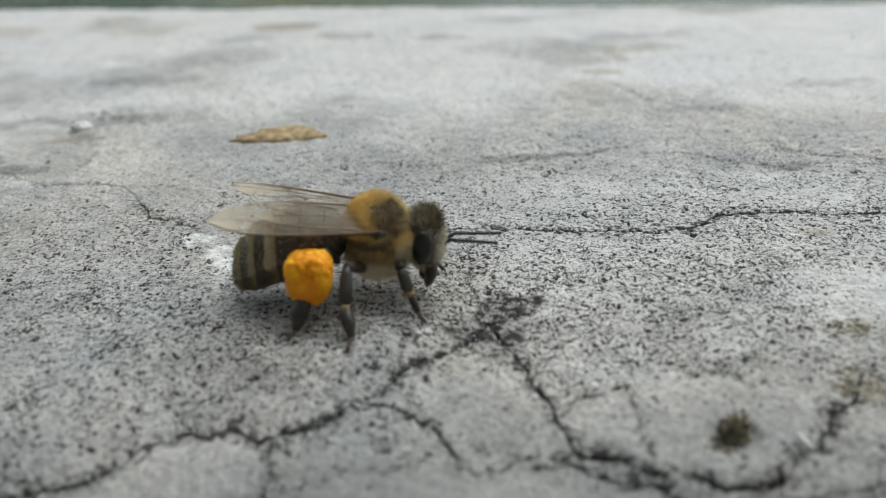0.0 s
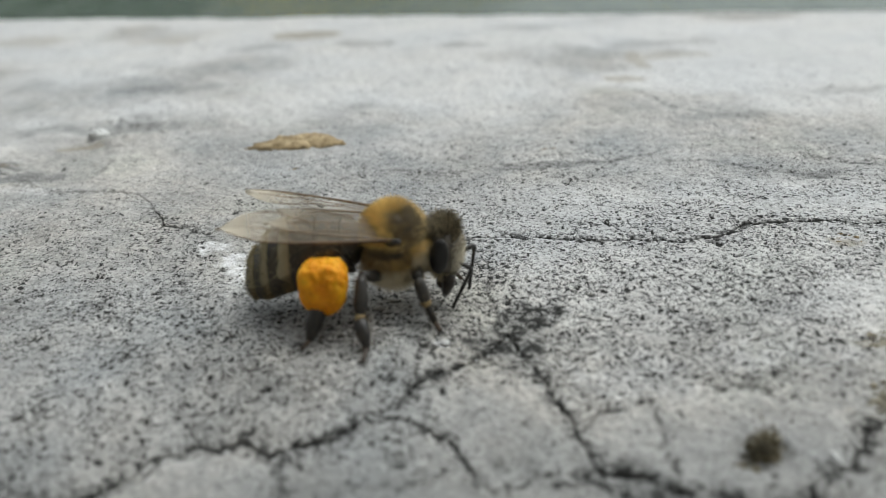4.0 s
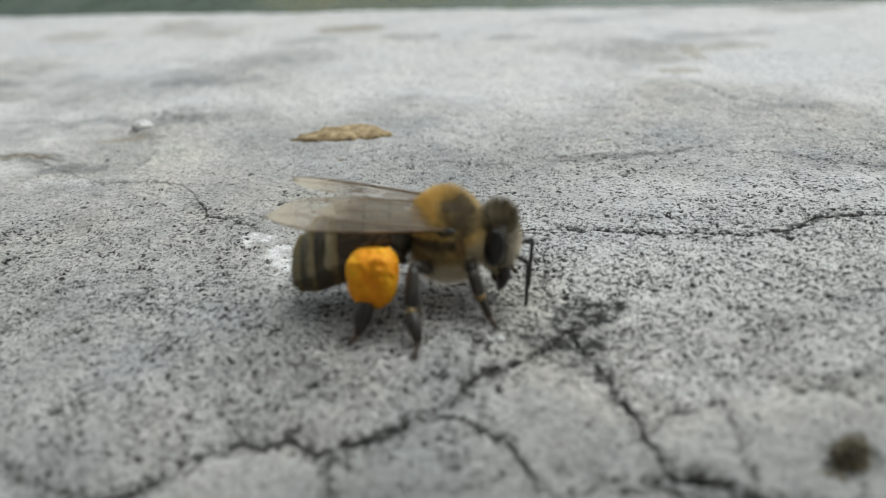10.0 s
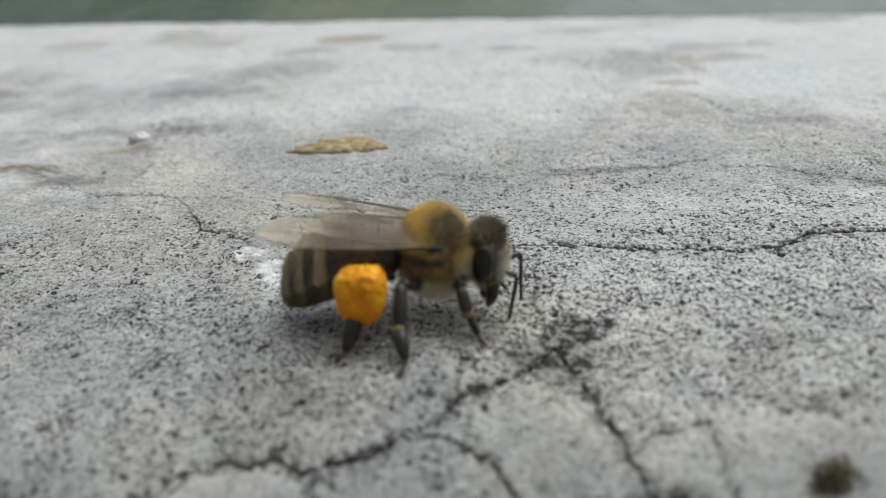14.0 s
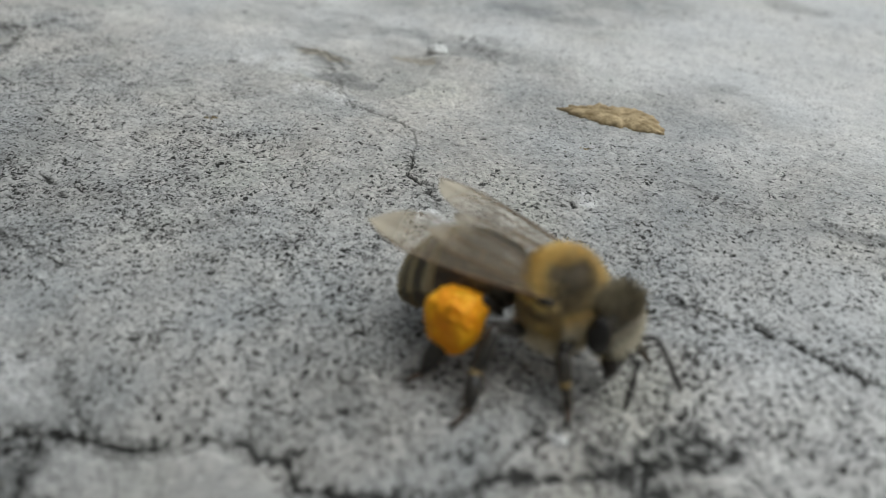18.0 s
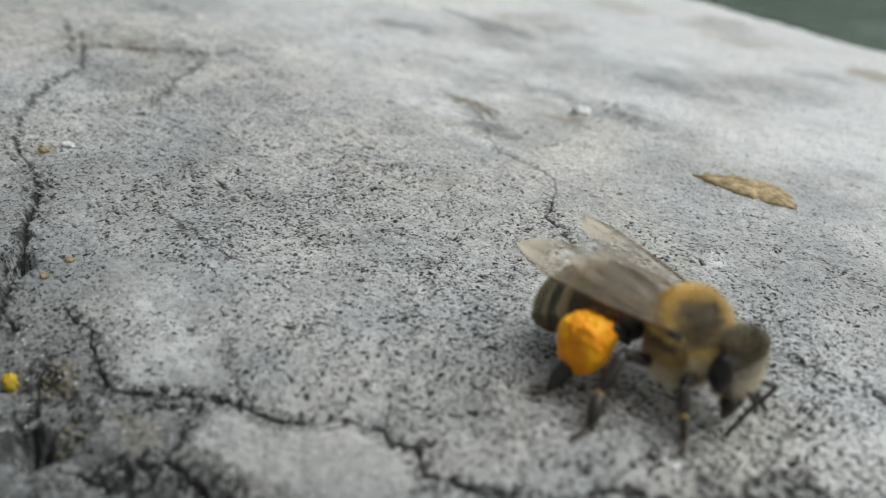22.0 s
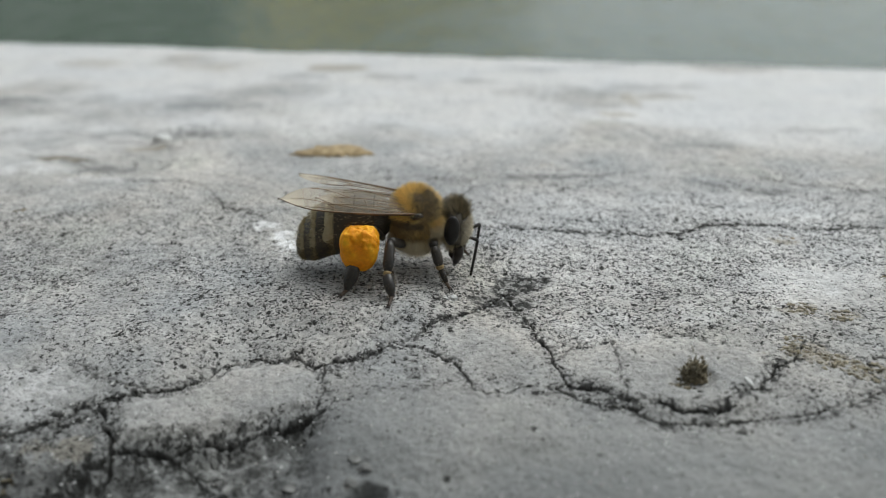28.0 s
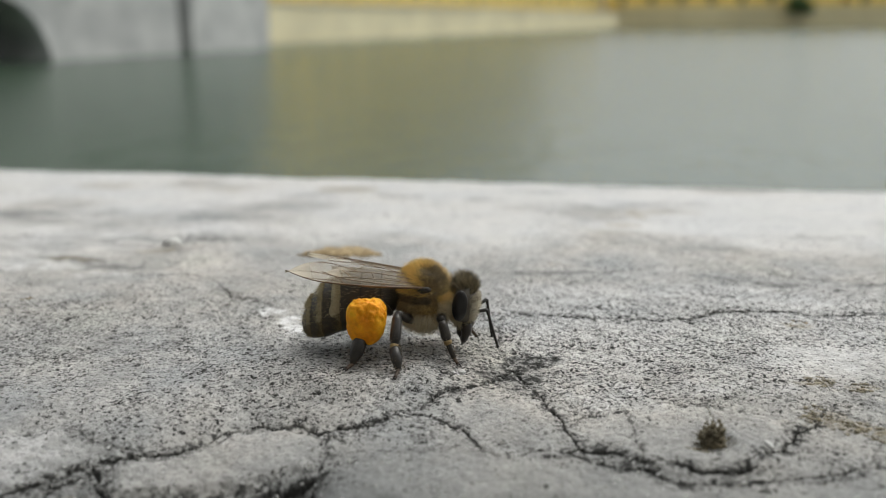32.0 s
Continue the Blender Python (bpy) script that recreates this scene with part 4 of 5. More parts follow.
def build_head(bee):
    bm = ball(HEAD, HEAD_R, 36, 26, 0.02, 0.6)
    for v in bm.verts:
        v.co = chin(v.co)
    head = bee_part("head", bm, cuticle("head_shell", (0.09, 0.078, 0.06), (0.19, 0.165, 0.13)), bee, "dark furry head")
    eye = eye_material()
    for s in (-1, 1):
        bm = ball((0, 0, 0), (0.60, 0.52, 1.30), 30, 22)
        bmesh.ops.rotate(bm, verts=bm.verts, cent=(0, 0, 0), matrix=Euler((radians(s * -13), radians(5), 0)).to_matrix())
        bmesh.ops.translate(bm, verts=bm.verts, vec=(-0.42, MID + s * 1.46, 4.42))
        bee_part("compound_eye", bm, eye, head, "glossy black oval eye")
    shell = cuticle("mouth_shell", (0.016, 0.012, 0.01), (0.05, 0.032, 0.02), 900, 0.35)
    for s in (-1, 1):
        bee_part("mandible", tube([(0.10, MID + s * 0.62, 2.75), (0.06, MID + s * 0.50, 2.05), (-0.10, MID + s * 0.27, 1.4), (-0.26, MID + s * 0.07, 0.92)],
                                  [0.42, 0.40, 0.27, 0.08], 12), shell, head, "dark brown mandible")
    bee_part("tongue_sheath", tube([(-0.35, MID, 2.6), (-0.45, MID, 1.8), (-0.38, MID, 1.2)], [0.34, 0.25, 0.07], 10), shell, head)
    bee_part("upper_lip", ball((0.42, MID, 2.72), (0.28, 0.62, 0.42), 18, 12), cuticle("lip_shell", (0.05, 0.04, 0.03), (0.12, 0.10, 0.07)), head)
    roots = []
    for _ in range(10000):
        p, nrm, q = on_ball(HEAD, HEAD_R)
        if abs(q.y) > 0.54 and -0.74 < q.z < 0.70 and -0.88 < q.x < 0.36:
            continue
        p = chin(p)
        if q.z > 0.48:      # the tuft on the crown stands up
            tint = (0.10, 0.085, 0.062) if random.random() < 0.55 else (0.46, 0.39, 0.25)
            size, lean = random.uniform(0.4, 1.0), Vector((-0.1, 0, 0.75))
        elif q.x > 0.1:
            tint = (0.22, 0.185, 0.13) if q.z > 0.2 and random.random() < 0.5 else (0.54, 0.49, 0.37)
            size, lean = random.uniform(0.2, 0.5), Vector((0.1, 0, -0.35))
        else:
            tint, size, lean = (0.58, 0.50, 0.33), random.uniform(0.3, 0.7), Vector((0.0, 0, -0.3))
        d = nrm + lean + Vector((random.uniform(-.3, .3), random.uniform(-.3, .3), random.uniform(-.3, .3)))
        roots.append((p - nrm * 0.04, d.normalized() * size, shade(tint, 0.3)))
    fur("head_fur", roots, bee, "dark tuft and pale face hair", 0.010)


def wing_material():
    mat, n, l, b = material("wing_film", (0.25, 0.2, 0.13), 0.35, 0, 0.35)
    tip = attribute(n, "tip")
    clear = n.new("ShaderNodeMath")
    clear.operation = "MULTIPLY_ADD"
    l.new(tip, clear.inputs[0])
    clear.inputs[1].default_value, clear.inputs[2].default_value = 0.30, 0.20
    l.new(clear.outputs[0], b.inputs["Alpha"])
    h = noise_node(n, l, 1400, 3)
    bump(n, l, h, 0.5, 0.0001, b)
    c = ramp(n, l, noise_node(n, l, 500, 3), ((0.35, (0.25, 0.20, 0.13)), (0.65, (0.38, 0.315, 0.22))))
    c = mix(n, l, c, (0.62, 0.54, 0.40), tip)
    l.new(c, b.inputs["Base Color"])
    return mat


def build_wing(bee, name, root, tip, inner, width, mat, vein_mat, lead, veins):
    """A wing from root to tip; inner: the way in which the film spreads from its front edge."""
    root, tip, inner = Vector(root), Vector(tip), Vector(inner).normalized()
    along = tip - root
    normal = along.cross(inner).normalized()

    def at(u, w):
        front = lead * math.sin(math.pi * min(1.0, u * 1.02)) * 0.5
        span = width * (0.22 + 0.78 * math.sin(math.pi * min(1, (u * 0.72 + 0.10)) ) ** 0.8) * (1 - max(0, (u - 0.62) / 0.38) ** 3.4 * 0.97)
        front -= 0.32 * width * max(0.0, (u - 0.7) / 0.3) ** 2.2
        ripple = 0.05 * math.sin(9 * w + 4 * u) * w + 0.12 * w * (1 - w)
        return root + along * u - inner * front + inner * (span * w) + normal * ripple + Vector((0, 0, -0.25 * u * w))

    bm = bmesh.new()
    nu, nw = 26, 9
    for side in (0.012, -0.012):
        grid = [[bm.verts.new(at(i / nu, j / nw) + normal * side) for j in range(nw + 1)] for i in range(nu + 1)]
        for i in range(nu):
            for j in range(nw):
                bm.faces.new((grid[i][j], grid[i + 1][j], grid[i + 1][j + 1], grid[i][j + 1]))
    bmesh.ops.translate(bm, verts=bm.verts, vec=-BEE)
    wing = finish(bm, name, mat, bee, "smoky see-through wing with brown veins")
    us = np.repeat(np.arange(nu + 1) / nu, nw + 1)
    wing.data.attributes.new("tip", "FLOAT", "POINT").data.foreach_set("value", np.tile(ease(us, 0.55, 0.95), 2).astype(np.float32))
    bee_part("vein", tube([at(k / 16, 0.0) for k in range(17)], [0.12 - 0.006 * k for k in range(17)], 6), vein_mat, wing)
    for u0, w0, u1, w1 in veins:
        pts = [at(u0 + (u1 - u0) * k / 8, w0 + (w1 - w0) * k / 8 + 0.05 * math.sin(math.pi * k / 8)) for k in range(9)]
        bee_part("vein", tube(pts, [0.028] * 9, 5), vein_mat, wing)
    return wing


def build_wings(bee):
    film = wing_material()
    vm = cuticle("vein_brown", (0.09, 0.05, 0.022), (0.22, 0.125, 0.05))
    fore = ((0.02, 0.3, 0.62, 0.30), (0.03, 0.55, 0.55, 0.62), (0.05, 0.8, 0.45, 0.95), (0.35, 0.28, 0.36, 0.62), (0.52, 0.30, 0.58, 0.66), (0.45, 0.62, 0.75, 0.95),
            (0.62, 0.30, 0.90, 0.55), (0.58, 0.0, 0.64, 0.30), (0.60, 0.12, 0.86, 0.05))
    hind = ((0.02, 0.5, 0.8, 0.55), (0.3, 0.5, 0.5, 0.95), (0.5, 0.0, 0.55, 0.5))
    build_wing(bee, "forewing", (-3.1, -7.75, 6.0), (-12.95, -9.05, 7.15), (-0.25, 1.0, 0.46), 2.9, film, vm, 0.5, fore)
    build_wing(bee, "hindwing", (-3.7, -7.35, 5.95), (-10.6, -7.0, 6.75), (-0.2, 1.0, 0.35), 1.9, film, vm, 0.2, hind)
    build_wing(bee, "forewing", (-3.1, -3.45, 6.0), (-12.3, -1.2, 7.1), (-0.25, -1.0, 0.25), 3.0, film, vm, 0.5, fore)
    build_wing(bee, "hindwing", (-3.7, -3.85, 5.95), (-10.2, -3.6, 6.6), (-0.2, -1.0, 0.25), 1.9, film, vm, 0.2, hind)


def build_leg(bee, name, joints, radii, shell, tan, brown):
    """Thigh, shank and foot; the foot ends in two small claws."""
    j = [Vector(p) for p in joints]
    r = radii
    leg = bee_part(name, tube([j[0], j[0].lerp(j[1], 0.4), j[0].lerp(j[1], 0.85), j[1]], [r[0] * 0.7, r[0], r[0] * 0.85, r[0] * 0.6], 12), shell, bee)
    bee_part("shank", tube([j[1], j[1].lerp(j[2], 0.2), j[1].lerp(j[2], 0.75), j[2]], [r[1] * 0.55, r[1] * 0.9, r[1], r[1] * 0.55], 12), shell, leg)
    bee_part("joint", ball(j[2], (min(r[1], 0.4) * 0.8,) * 3, 12, 8), tan, leg, "pale yellowish joint")
    bee_part("foot", tube([j[2], j[2].lerp(j[3], 0.15), j[2].lerp(j[3], 0.6), j[3]], [r[2] * 0.5, r[2] * 0.95, r[2] * 0.9, 0.2], 12), shell, leg)
    pts, way = [j[3]], (j[4] - j[3])
    for k in range(1, 5):
        pts.append(j[3] + way * (k / 4))
    rad = [0.17, 0.12, 0.15, 0.11, 0.15]
    bee_part("toe", tube(pts, rad, 8), brown, leg, "slim brown end of the foot")
    side = way.cross(Vector((0, 0, 1))).normalized()
    for s in (-1, 1):
        tip = j[4] + way.normalized() * 0.22 + side * (0.16 * s)
        bee_part("claw", tube([j[4], j[4].lerp(tip, 0.6) + Vector((0, 0, 0.05)), tip + Vector((0, 0, -0.06))], [0.06, 0.05, 0.015], 6), shell, leg)
    roots = []
    for a, b, rr in ((j[0], j[1], r[0]), (j[1], j[2], r[1]), (j[2], j[3], r[2])):
        d0 = (b - a).normalized()
        for _ in range(130):
            o = d0.orthogonal().normalized()
            o.rotate(Matrix.Rotation(random.uniform(0, 6.28), 3, d0))
            roots.append((a.lerp(b, random.random()) + o * rr * 0.8, (o + d0 * 0.9).normalized() * random.uniform(0.15, 0.4), shade((0.12, 0.09, 0.05), 0.5)))
    fur("leg_hair", roots, leg, "fine leg hair", 0.008)


def build_legs(bee):
    shell = cuticle("leg_shell", (0.018, 0.016, 0.014), (0.055, 0.048, 0.040), 900, 0.34)
    tan = cuticle("joint_tan", (0.25, 0.16, 0.06), (0.5, 0.38, 0.17))
    brown = cuticle("toe_brown", (0.035, 0.022, 0.014), (0.10, 0.062, 0.035))
    g = 0.2
    build_leg(bee, "hind_leg", ((-5.6, -7.3, 3.9), (-6.3, -8.15, 5.1), (-7.55, -9.5, 2.85), (-8.15, -10.6, 1.15), (-8.55, -11.4, rise(-8.55, -11.4) + g)), (0.32, 0.50, 0.58), shell, tan, brown)
    build_leg(bee, "middle_leg", ((-3.9, -7.0, 3.2), (-4.95, -9.0, 4.45), (-5.12, -10.5, 2.45), (-4.78, -11.7, 1.15), (-4.95, -12.9, rise(-4.95, -12.9) + g)), (0.36, 0.42, 0.46), shell, tan, brown)
    build_leg(bee, "foreleg", ((-1.9, -6.7, 3.6), (-1.75, -8.1, 3.6), (-1.32, -8.4, 2.05), (-0.85, -8.8, 0.95), (-0.55, -9.5, rise(-0.55, -9.5) + g)), (0.40, 0.40, 0.24), shell, tan, brown)
    build_leg(bee, "hind_leg", ((-5.0, -4.2, 3.2), (-6.0, -2.8, 4.6), (-7.9, -1.8, 2.35), (-8.5, -0.7, 1.2), (-8.9, 0.2, rise(-8.9, 0.2) + g)), (0.42, 0.6, 0.36), shell, tan, brown)
    build_leg(bee, "middle_leg", ((-3.9, -4.2, 3.0), (-4.4, -2.2, 3.6), (-4.4, -0.9, 2.2), (-4.4, 0.3, 1.0), (-4.4, 1.3, rise(-4.4, 1.3) + g)), (0.36, 0.38, 0.33), shell, tan, brown)
    build_leg(bee, "foreleg", ((-1.7, -4.5, 3.2), (-0.7, -3.5, 3.0), (0.1, -3.1, 1.9), (0.5, -2.8, 1.1), (0.9, -2.6, rise(0.9, -2.6) + g)), (0.36, 0.34, 0.22), shell, tan, brown)


def pollen_material():
    mat, n, l, b = material("pollen_paste", (0.75, 0.28, 0.01), 0.6, 0, 0.35)
    fine, wide = noise_node(n, l, 3500, 5), noise_node(n, l, 600, 3)
    c = ramp(n, l, wide, ((0.32, (0.92, 0.30, 0.003)), (0.5, (1.0, 0.39, 0.005)), (0.68, (1.0, 0.52, 0.014))))
    c = mix(n, l, c, ramp(n, l, fine, ((0.3, (0.84, 0.82, 0.8)), (0.6, (1, 1, 1)))), 1.0, "MULTIPLY")
    l.new(c, b.inputs["Base Color"])
    b.inputs["Subsurface Weight"].default_value = 0.15
    b.inputs["Subsurface Radius"].default_value = (0.0006, 0.0003, 0.0001)
    b.inputs["Subsurface Scale"].default_value = 0.5
    bump(n, l, fine, 0.5, 0.00010, b)
    return mat


POLLEN = pollen_material()


def build_pollen(bee):
    bm = bmesh.new()
    bmesh.ops.create_icosphere(bm, subdivisions=5, radius=1)
    for v in bm.verts:
        q = v.co.copy()
        m = (abs(q.x) ** 3.2 + abs(q.y) ** 3.2 + abs(q.z) ** 3.2) ** (1 / 3.2)
        s = q / m
        crumbly = ease(np.float64(q.z + 0.25 * q.x), 0.05, 0.6)
        g = 1 + 0.07 * noise.fractal(q * 1.6, 0.9, 2.0, 3) + (0.02 + 0.085 * crumbly) * noise.fractal(q * 4.5 + Vector((3, 1, 0)), 0.7, 2.0, 4)
        taper = 1 - (0.30 if q.x > 0 else 0.12) * max(0, -q.z) ** 1.3
        v.co = Vector((-7.20, -9.0, 3.90)) + Vector((s.x * 1.44 * taper, s.y * 1.25, s.z * 1.6)) * float(g)
    bee_part("pollen_load", bm, POLLEN, bee, "large lump of bright orange pollen on the hind leg")


NEAR_PIVOT, FAR_PIVOT = Vector((0.50, -6.0, 3.55)), Vector((0.68, -5.2, 3.65))
SCAPE, FLAGELLUM = 1.2, 3.1


def build_antenna(bee, pivot):
    """A feeler that points along +x: the shaft, and the whip that hangs on its end."""
    black = cuticle("feeler_black", (0.012, 0.010, 0.009), (0.03, 0.025, 0.02), 2000, 0.4)
    feeler = finish(tube([(0, 0, 0), (0.15, 0, 0), (0.7, 0, 0.02), (SCAPE, 0, 0)], [0.16, 0.12, 0.13, 0.15], 10), "antenna", black, bee, "thin black elbowed antenna")
    feeler.matrix_basis = Matrix.Translation((pivot - BEE) * MM)
    pts, rad = [], []
    for k in range(12):
        for d, r in ((0.0, 0.105), (0.55, 0.13), (0.95, 0.105)):
            pts.append(((k + d) / 12 * FLAGELLUM, 0, 0)), rad.append(r * (1 - 0.012 * k))
    whip = finish(tube(pts, rad, 10), "flagellum", black, feeler)
    whip.matrix_basis = Matrix.Translation((SCAPE * MM, 0, 0))
    return feeler, whip


def build_bee():
    bee = empty("honey_bee", *BEE)
    tagged(bee, "honey bee with orange pollen load standing on cracked cement", "bee")
    build_abdomen(bee), build_thorax(bee), build_head(bee), build_wings(bee), build_legs(bee), build_pollen(bee)
    return bee


honey_bee = build_bee()
near_antenna, near_whip = build_antenna(honey_bee, NEAR_PIVOT)
far_antenna, far_whip = build_antenna(honey_bee, FAR_PIVOT)


# ---- crumbs on the coping ----
def chip(name, label, category, x, y, sx, sy, sz, mat, turn=0, seed=0, lump=0.25, sink=0.3, group=""):
    """A flat ragged flake or crumb lying on the coping."""
    ob = finish(ball((0, 0, 0), (sx, sy, sz), 26, 14, lump, 0.5, seed), name, mat)
    ob.matrix_basis = pose(x * MM, y * MM, (rise(x, y) + sz * (1 - sink)) * MM, 0, 0, turn)
    return tagged(ob, label, category, group)


BARK = mottled("ochre_crust", (0.22, 0.165, 0.085), (0.50, 0.39, 0.22), 1300, 0.95, 0.0006)
MOSS = mottled("dry_moss", (0.10, 0.088, 0.056), (0.34, 0.29, 0.195), 1500, 0.95, 0.0003)
LICHEN = mottled("olive_lichen", (0.17, 0.15, 0.105), (0.42, 0.375, 0.27), 1200, 0.95, 0.0002)
YELLOW = mottled("dry_pollen", (0.62, 0.40, 0.02), (0.85, 0.6, 0.05), 1800, 0.7, 0.0001)
WHITE = mottled("white_lime", (0.7, 0.7, 0.68), (0.88, 0.88, 0.86), 900, 0.8, 0.0001)


def crust_flake():
    """A thin ragged crust, slightly arched, with a crumbled edge."""
    outline = [Vector(p) for p in ((-18.1, 25.7), (-17.2, 27.2), (-15.2, 28.2), (-12.6, 28.9), (-11.0, 28.5), (-9.8, 27.2), (-8.9, 25.9), (-11.2, 25.5), (-13.6, 24.9), (-16.0, 25.2))]
    mid, count, rings = Vector((-13.4, 26.6)), 90, 9
    base = rise(mid.x, mid.y)
    rim = []
    for k in range(count):
        f = k / count * len(outline)
        a, b = outline[int(f)], outline[(int(f) + 1) % len(outline)]
        p = a.lerp(b, f % 1) - mid
        rim.append(p * (1 + 0.16 * noise.fractal(Vector((p.x * 1.3, p.y * 1.3, 0.4)), 0.7, 2.0, 4)))
    bm = bmesh.new()
    sheets = []
    for top in (1, 0):
        loops = []
        for r in range(1, rings + 1):
            u = r / rings
            loop = []
            for p in rim:
                x, y = p.x * u, p.y * u
                lift = 0.42 * (1 - u ** 3) + 0.22 * noise.fractal(Vector((x * 0.9, y * 1.6, 7)), 0.8, 2.0, 4) + 0.16 if top else -0.1
                loop.append(bm.verts.new((x, y, rise(mid.x + x, mid.y + y) - base + lift)))
            loops.append(loop)
        hub = bm.verts.new((0, 0, (0.6 if top else -0.1)))
        for k in range(count):
            bm.faces.new((hub, loops[0][k], loops[0][(k + 1) % count]))
            for a, b in zip(loops, loops[1:]):
                bm.faces.new((a[k], b[k], b[(k + 1) % count], a[(k + 1) % count]))
        sheets.append(loops[-1])
    for k in range(count):
        bm.faces.new((sheets[0][k], sheets[1][k], sheets[1][(k + 1) % count], sheets[0][(k + 1) % count]))
    ob = finish(bm, "bark_flake", mottled("pale_crust", (0.34, 0.25, 0.13), (0.64, 0.50, 0.30), 1500, 0.95, 0.0004))
    ob.matrix_basis = pose(mid.x * MM, mid.y * MM, base * MM)
    tagged(ob, "flat ochre-brown crust flake lying on the cement", "flake")


crust_flake()
chip("lime_crumb", "small white lime crumb", "crumb", -33.9, 31.6, 1.0, 0.9, 0.5, WHITE, 0, 8.0)
chip("lime_crumb", "tiny white lime crumb before the bee", "crumb", -0.3, -10.6, 0.28, 0.24, 0.16, WHITE, 0, 9.0)
chip("lime_splinter", "white lime splinter beside the crack", "crumb", 18.0, -22.2, 0.16, 0.5, 0.14, WHITE, 12, 10.0)
chip("pollen_crumb", "small bright yellow pollen crumb", "pollen", -32.8, -28.7, 0.42, 0.36, 0.55, YELLOW, 20, 11.0, 0.7)


def moss_ball():
    """A dark dry tuft that sits in a round pit."""
    base = empty("moss_tuft", 14.9, -21.2, rise(14.9, -21.2))
    tagged(base, "dark dry moss tuft sitting in a round pit", "moss")
    part("core", ball((0, 0, 0.35), (0.62, 0.55, 0.72), 32, 22, 0.8, 0.3, 3.0), MOSS, base)
    for k in range(190):
        a, e = random.uniform(0, 6.28), random.uniform(0.0, 1.5)
        d = Vector((math.cos(a) * math.cos(e), math.sin(a) * math.cos(e), math.sin(e)))
        p = Vector((0, 0, 0.25)) + Vector((d.x * 0.72, d.y * 0.66, d.z * 1.0)) * (0.55 + abs(random.gauss(0, 0.38)))
        r = random.uniform(0.03, 0.14)
        if k % 4:
            part("clump", ball(p, (r, r, r * 1.4), 8, 6, 0.5, 0.5, k), LICHEN if k % 3 == 0 else MOSS, base)
        else:
            tip = p + (d + Vector((random.uniform(-.6, .6), random.uniform(-.6, .6), random.uniform(0, .5)))).normalized() * random.uniform(0.2, 0.5)
            part("stem", tube([p - d * 0.15, p.lerp(tip, 0.5) + Vector((0, 0, 0.04)), tip], [0.04, 0.03, 0.01], 5), LICHEN, base)
    # low clumps fill in a dark smear to the left of the tuft
    for k in range(34):
        a, d = random.uniform(0, 6.28), random.gauss(0, 0.55)
        x, y = -0.75 + d * math.cos(a), -0.55 + 0.7 * d * math.sin(a)
        r = random.uniform(0.04, 0.13)
        part("clump", ball((x, y, rise(14.9 + x, -21.2 + y) - rise(14.9, -21.2) + r * 0.3), (r * 1.3, r, r * 0.7), 8, 6, 0.5, 0.5, k + 400), MOSS, base)


def lichen_scatter(name, label, spots, mat, seed):
    rnd = random.Random(seed)
    for x, y, r, count in spots:
        base = empty(name, x, y, rise(x, y))
        tagged(base, label, "lichen", "lichen patches")
        for k in range(int(count * 1.2)):
            a, d = rnd.uniform(0, 6.28), r * math.sqrt(rnd.random())
            px, py, s = d * math.cos(a) * 1.25, d * math.sin(a), rnd.uniform(0.04, 0.12)
            part("lobe", ball((px, py, rise(x + px, y + py) - rise(x, y) + s * 0.05), (s * rnd.uniform(0.9, 2.4), s * rnd.uniform(0.8, 1.6), s * 0.32), 16, 9, 1.5, 0.25, k * 1.7 + seed),
                 MOSS if k % 5 == 1 else mat, base)


moss_ball()
chip("lime_crumb", "white lime crumb beside the long crack", "crumb", -56.4, -11.4, 0.6, 0.4, 0.2, WHITE, 30, 21.0, 0.6)
chip("ochre_crumb", "small ochre crumb beside the long crack", "crumb", -56.6, -13.4, 0.45, 0.35, 0.15, BARK, 10, 22.0, 0.6)
chip("ochre_crumb", "small yellow-ochre crumb on the cement", "crumb", -39.8, -22.6, 0.35, 0.28, 0.2, BARK, 10, 23.0)
chip("ochre_crumb", "small yellow-ochre crumb on the cement", "crumb", -40.1, -20.6, 0.32, 0.26, 0.2, BARK, 60, 24.0)


def rubble():
    """Angular cement fragments lying in the broken front."""
    rnd = random.Random(21)
    spots = [(rnd.uniform(-34, -5), rnd.uniform(-33, -27.4), rnd.uniform(0.16, 0.5)) for _ in range(60)]
    grey = mottled("dirty_rubble", (0.10, 0.10, 0.095), (0.36, 0.36, 0.345), 900, 0.95, 0.0003)
    for x, y, s in spots:
        bm = bmesh.new()
        for _ in range(11):
            q = Vector((rnd.gauss(0, 1), rnd.gauss(0, 1), rnd.gauss(0, 1))).normalized()
            bm.verts.new((q.x * s * 1.25, q.y * s, q.z * s * 0.5))
        bmesh.ops.convex_hull(bm, input=bm.verts)
        bmesh.ops.delete(bm, geom=[v for v in bm.verts if not v.link_faces], context="VERTS")
        ob = finish(bm, "rubble_stone", grey, smooth=False)
        ob.matrix_basis = pose(x * MM, y * MM, (rise(x, y) - s * 0.05) * MM, rnd.uniform(-14, 14), rnd.uniform(-14, 14), rnd.uniform(0, 360))
        tagged(ob, "angular grey cement fragment in the broken front edge", "rubble", "rubble fragments")


rubble()
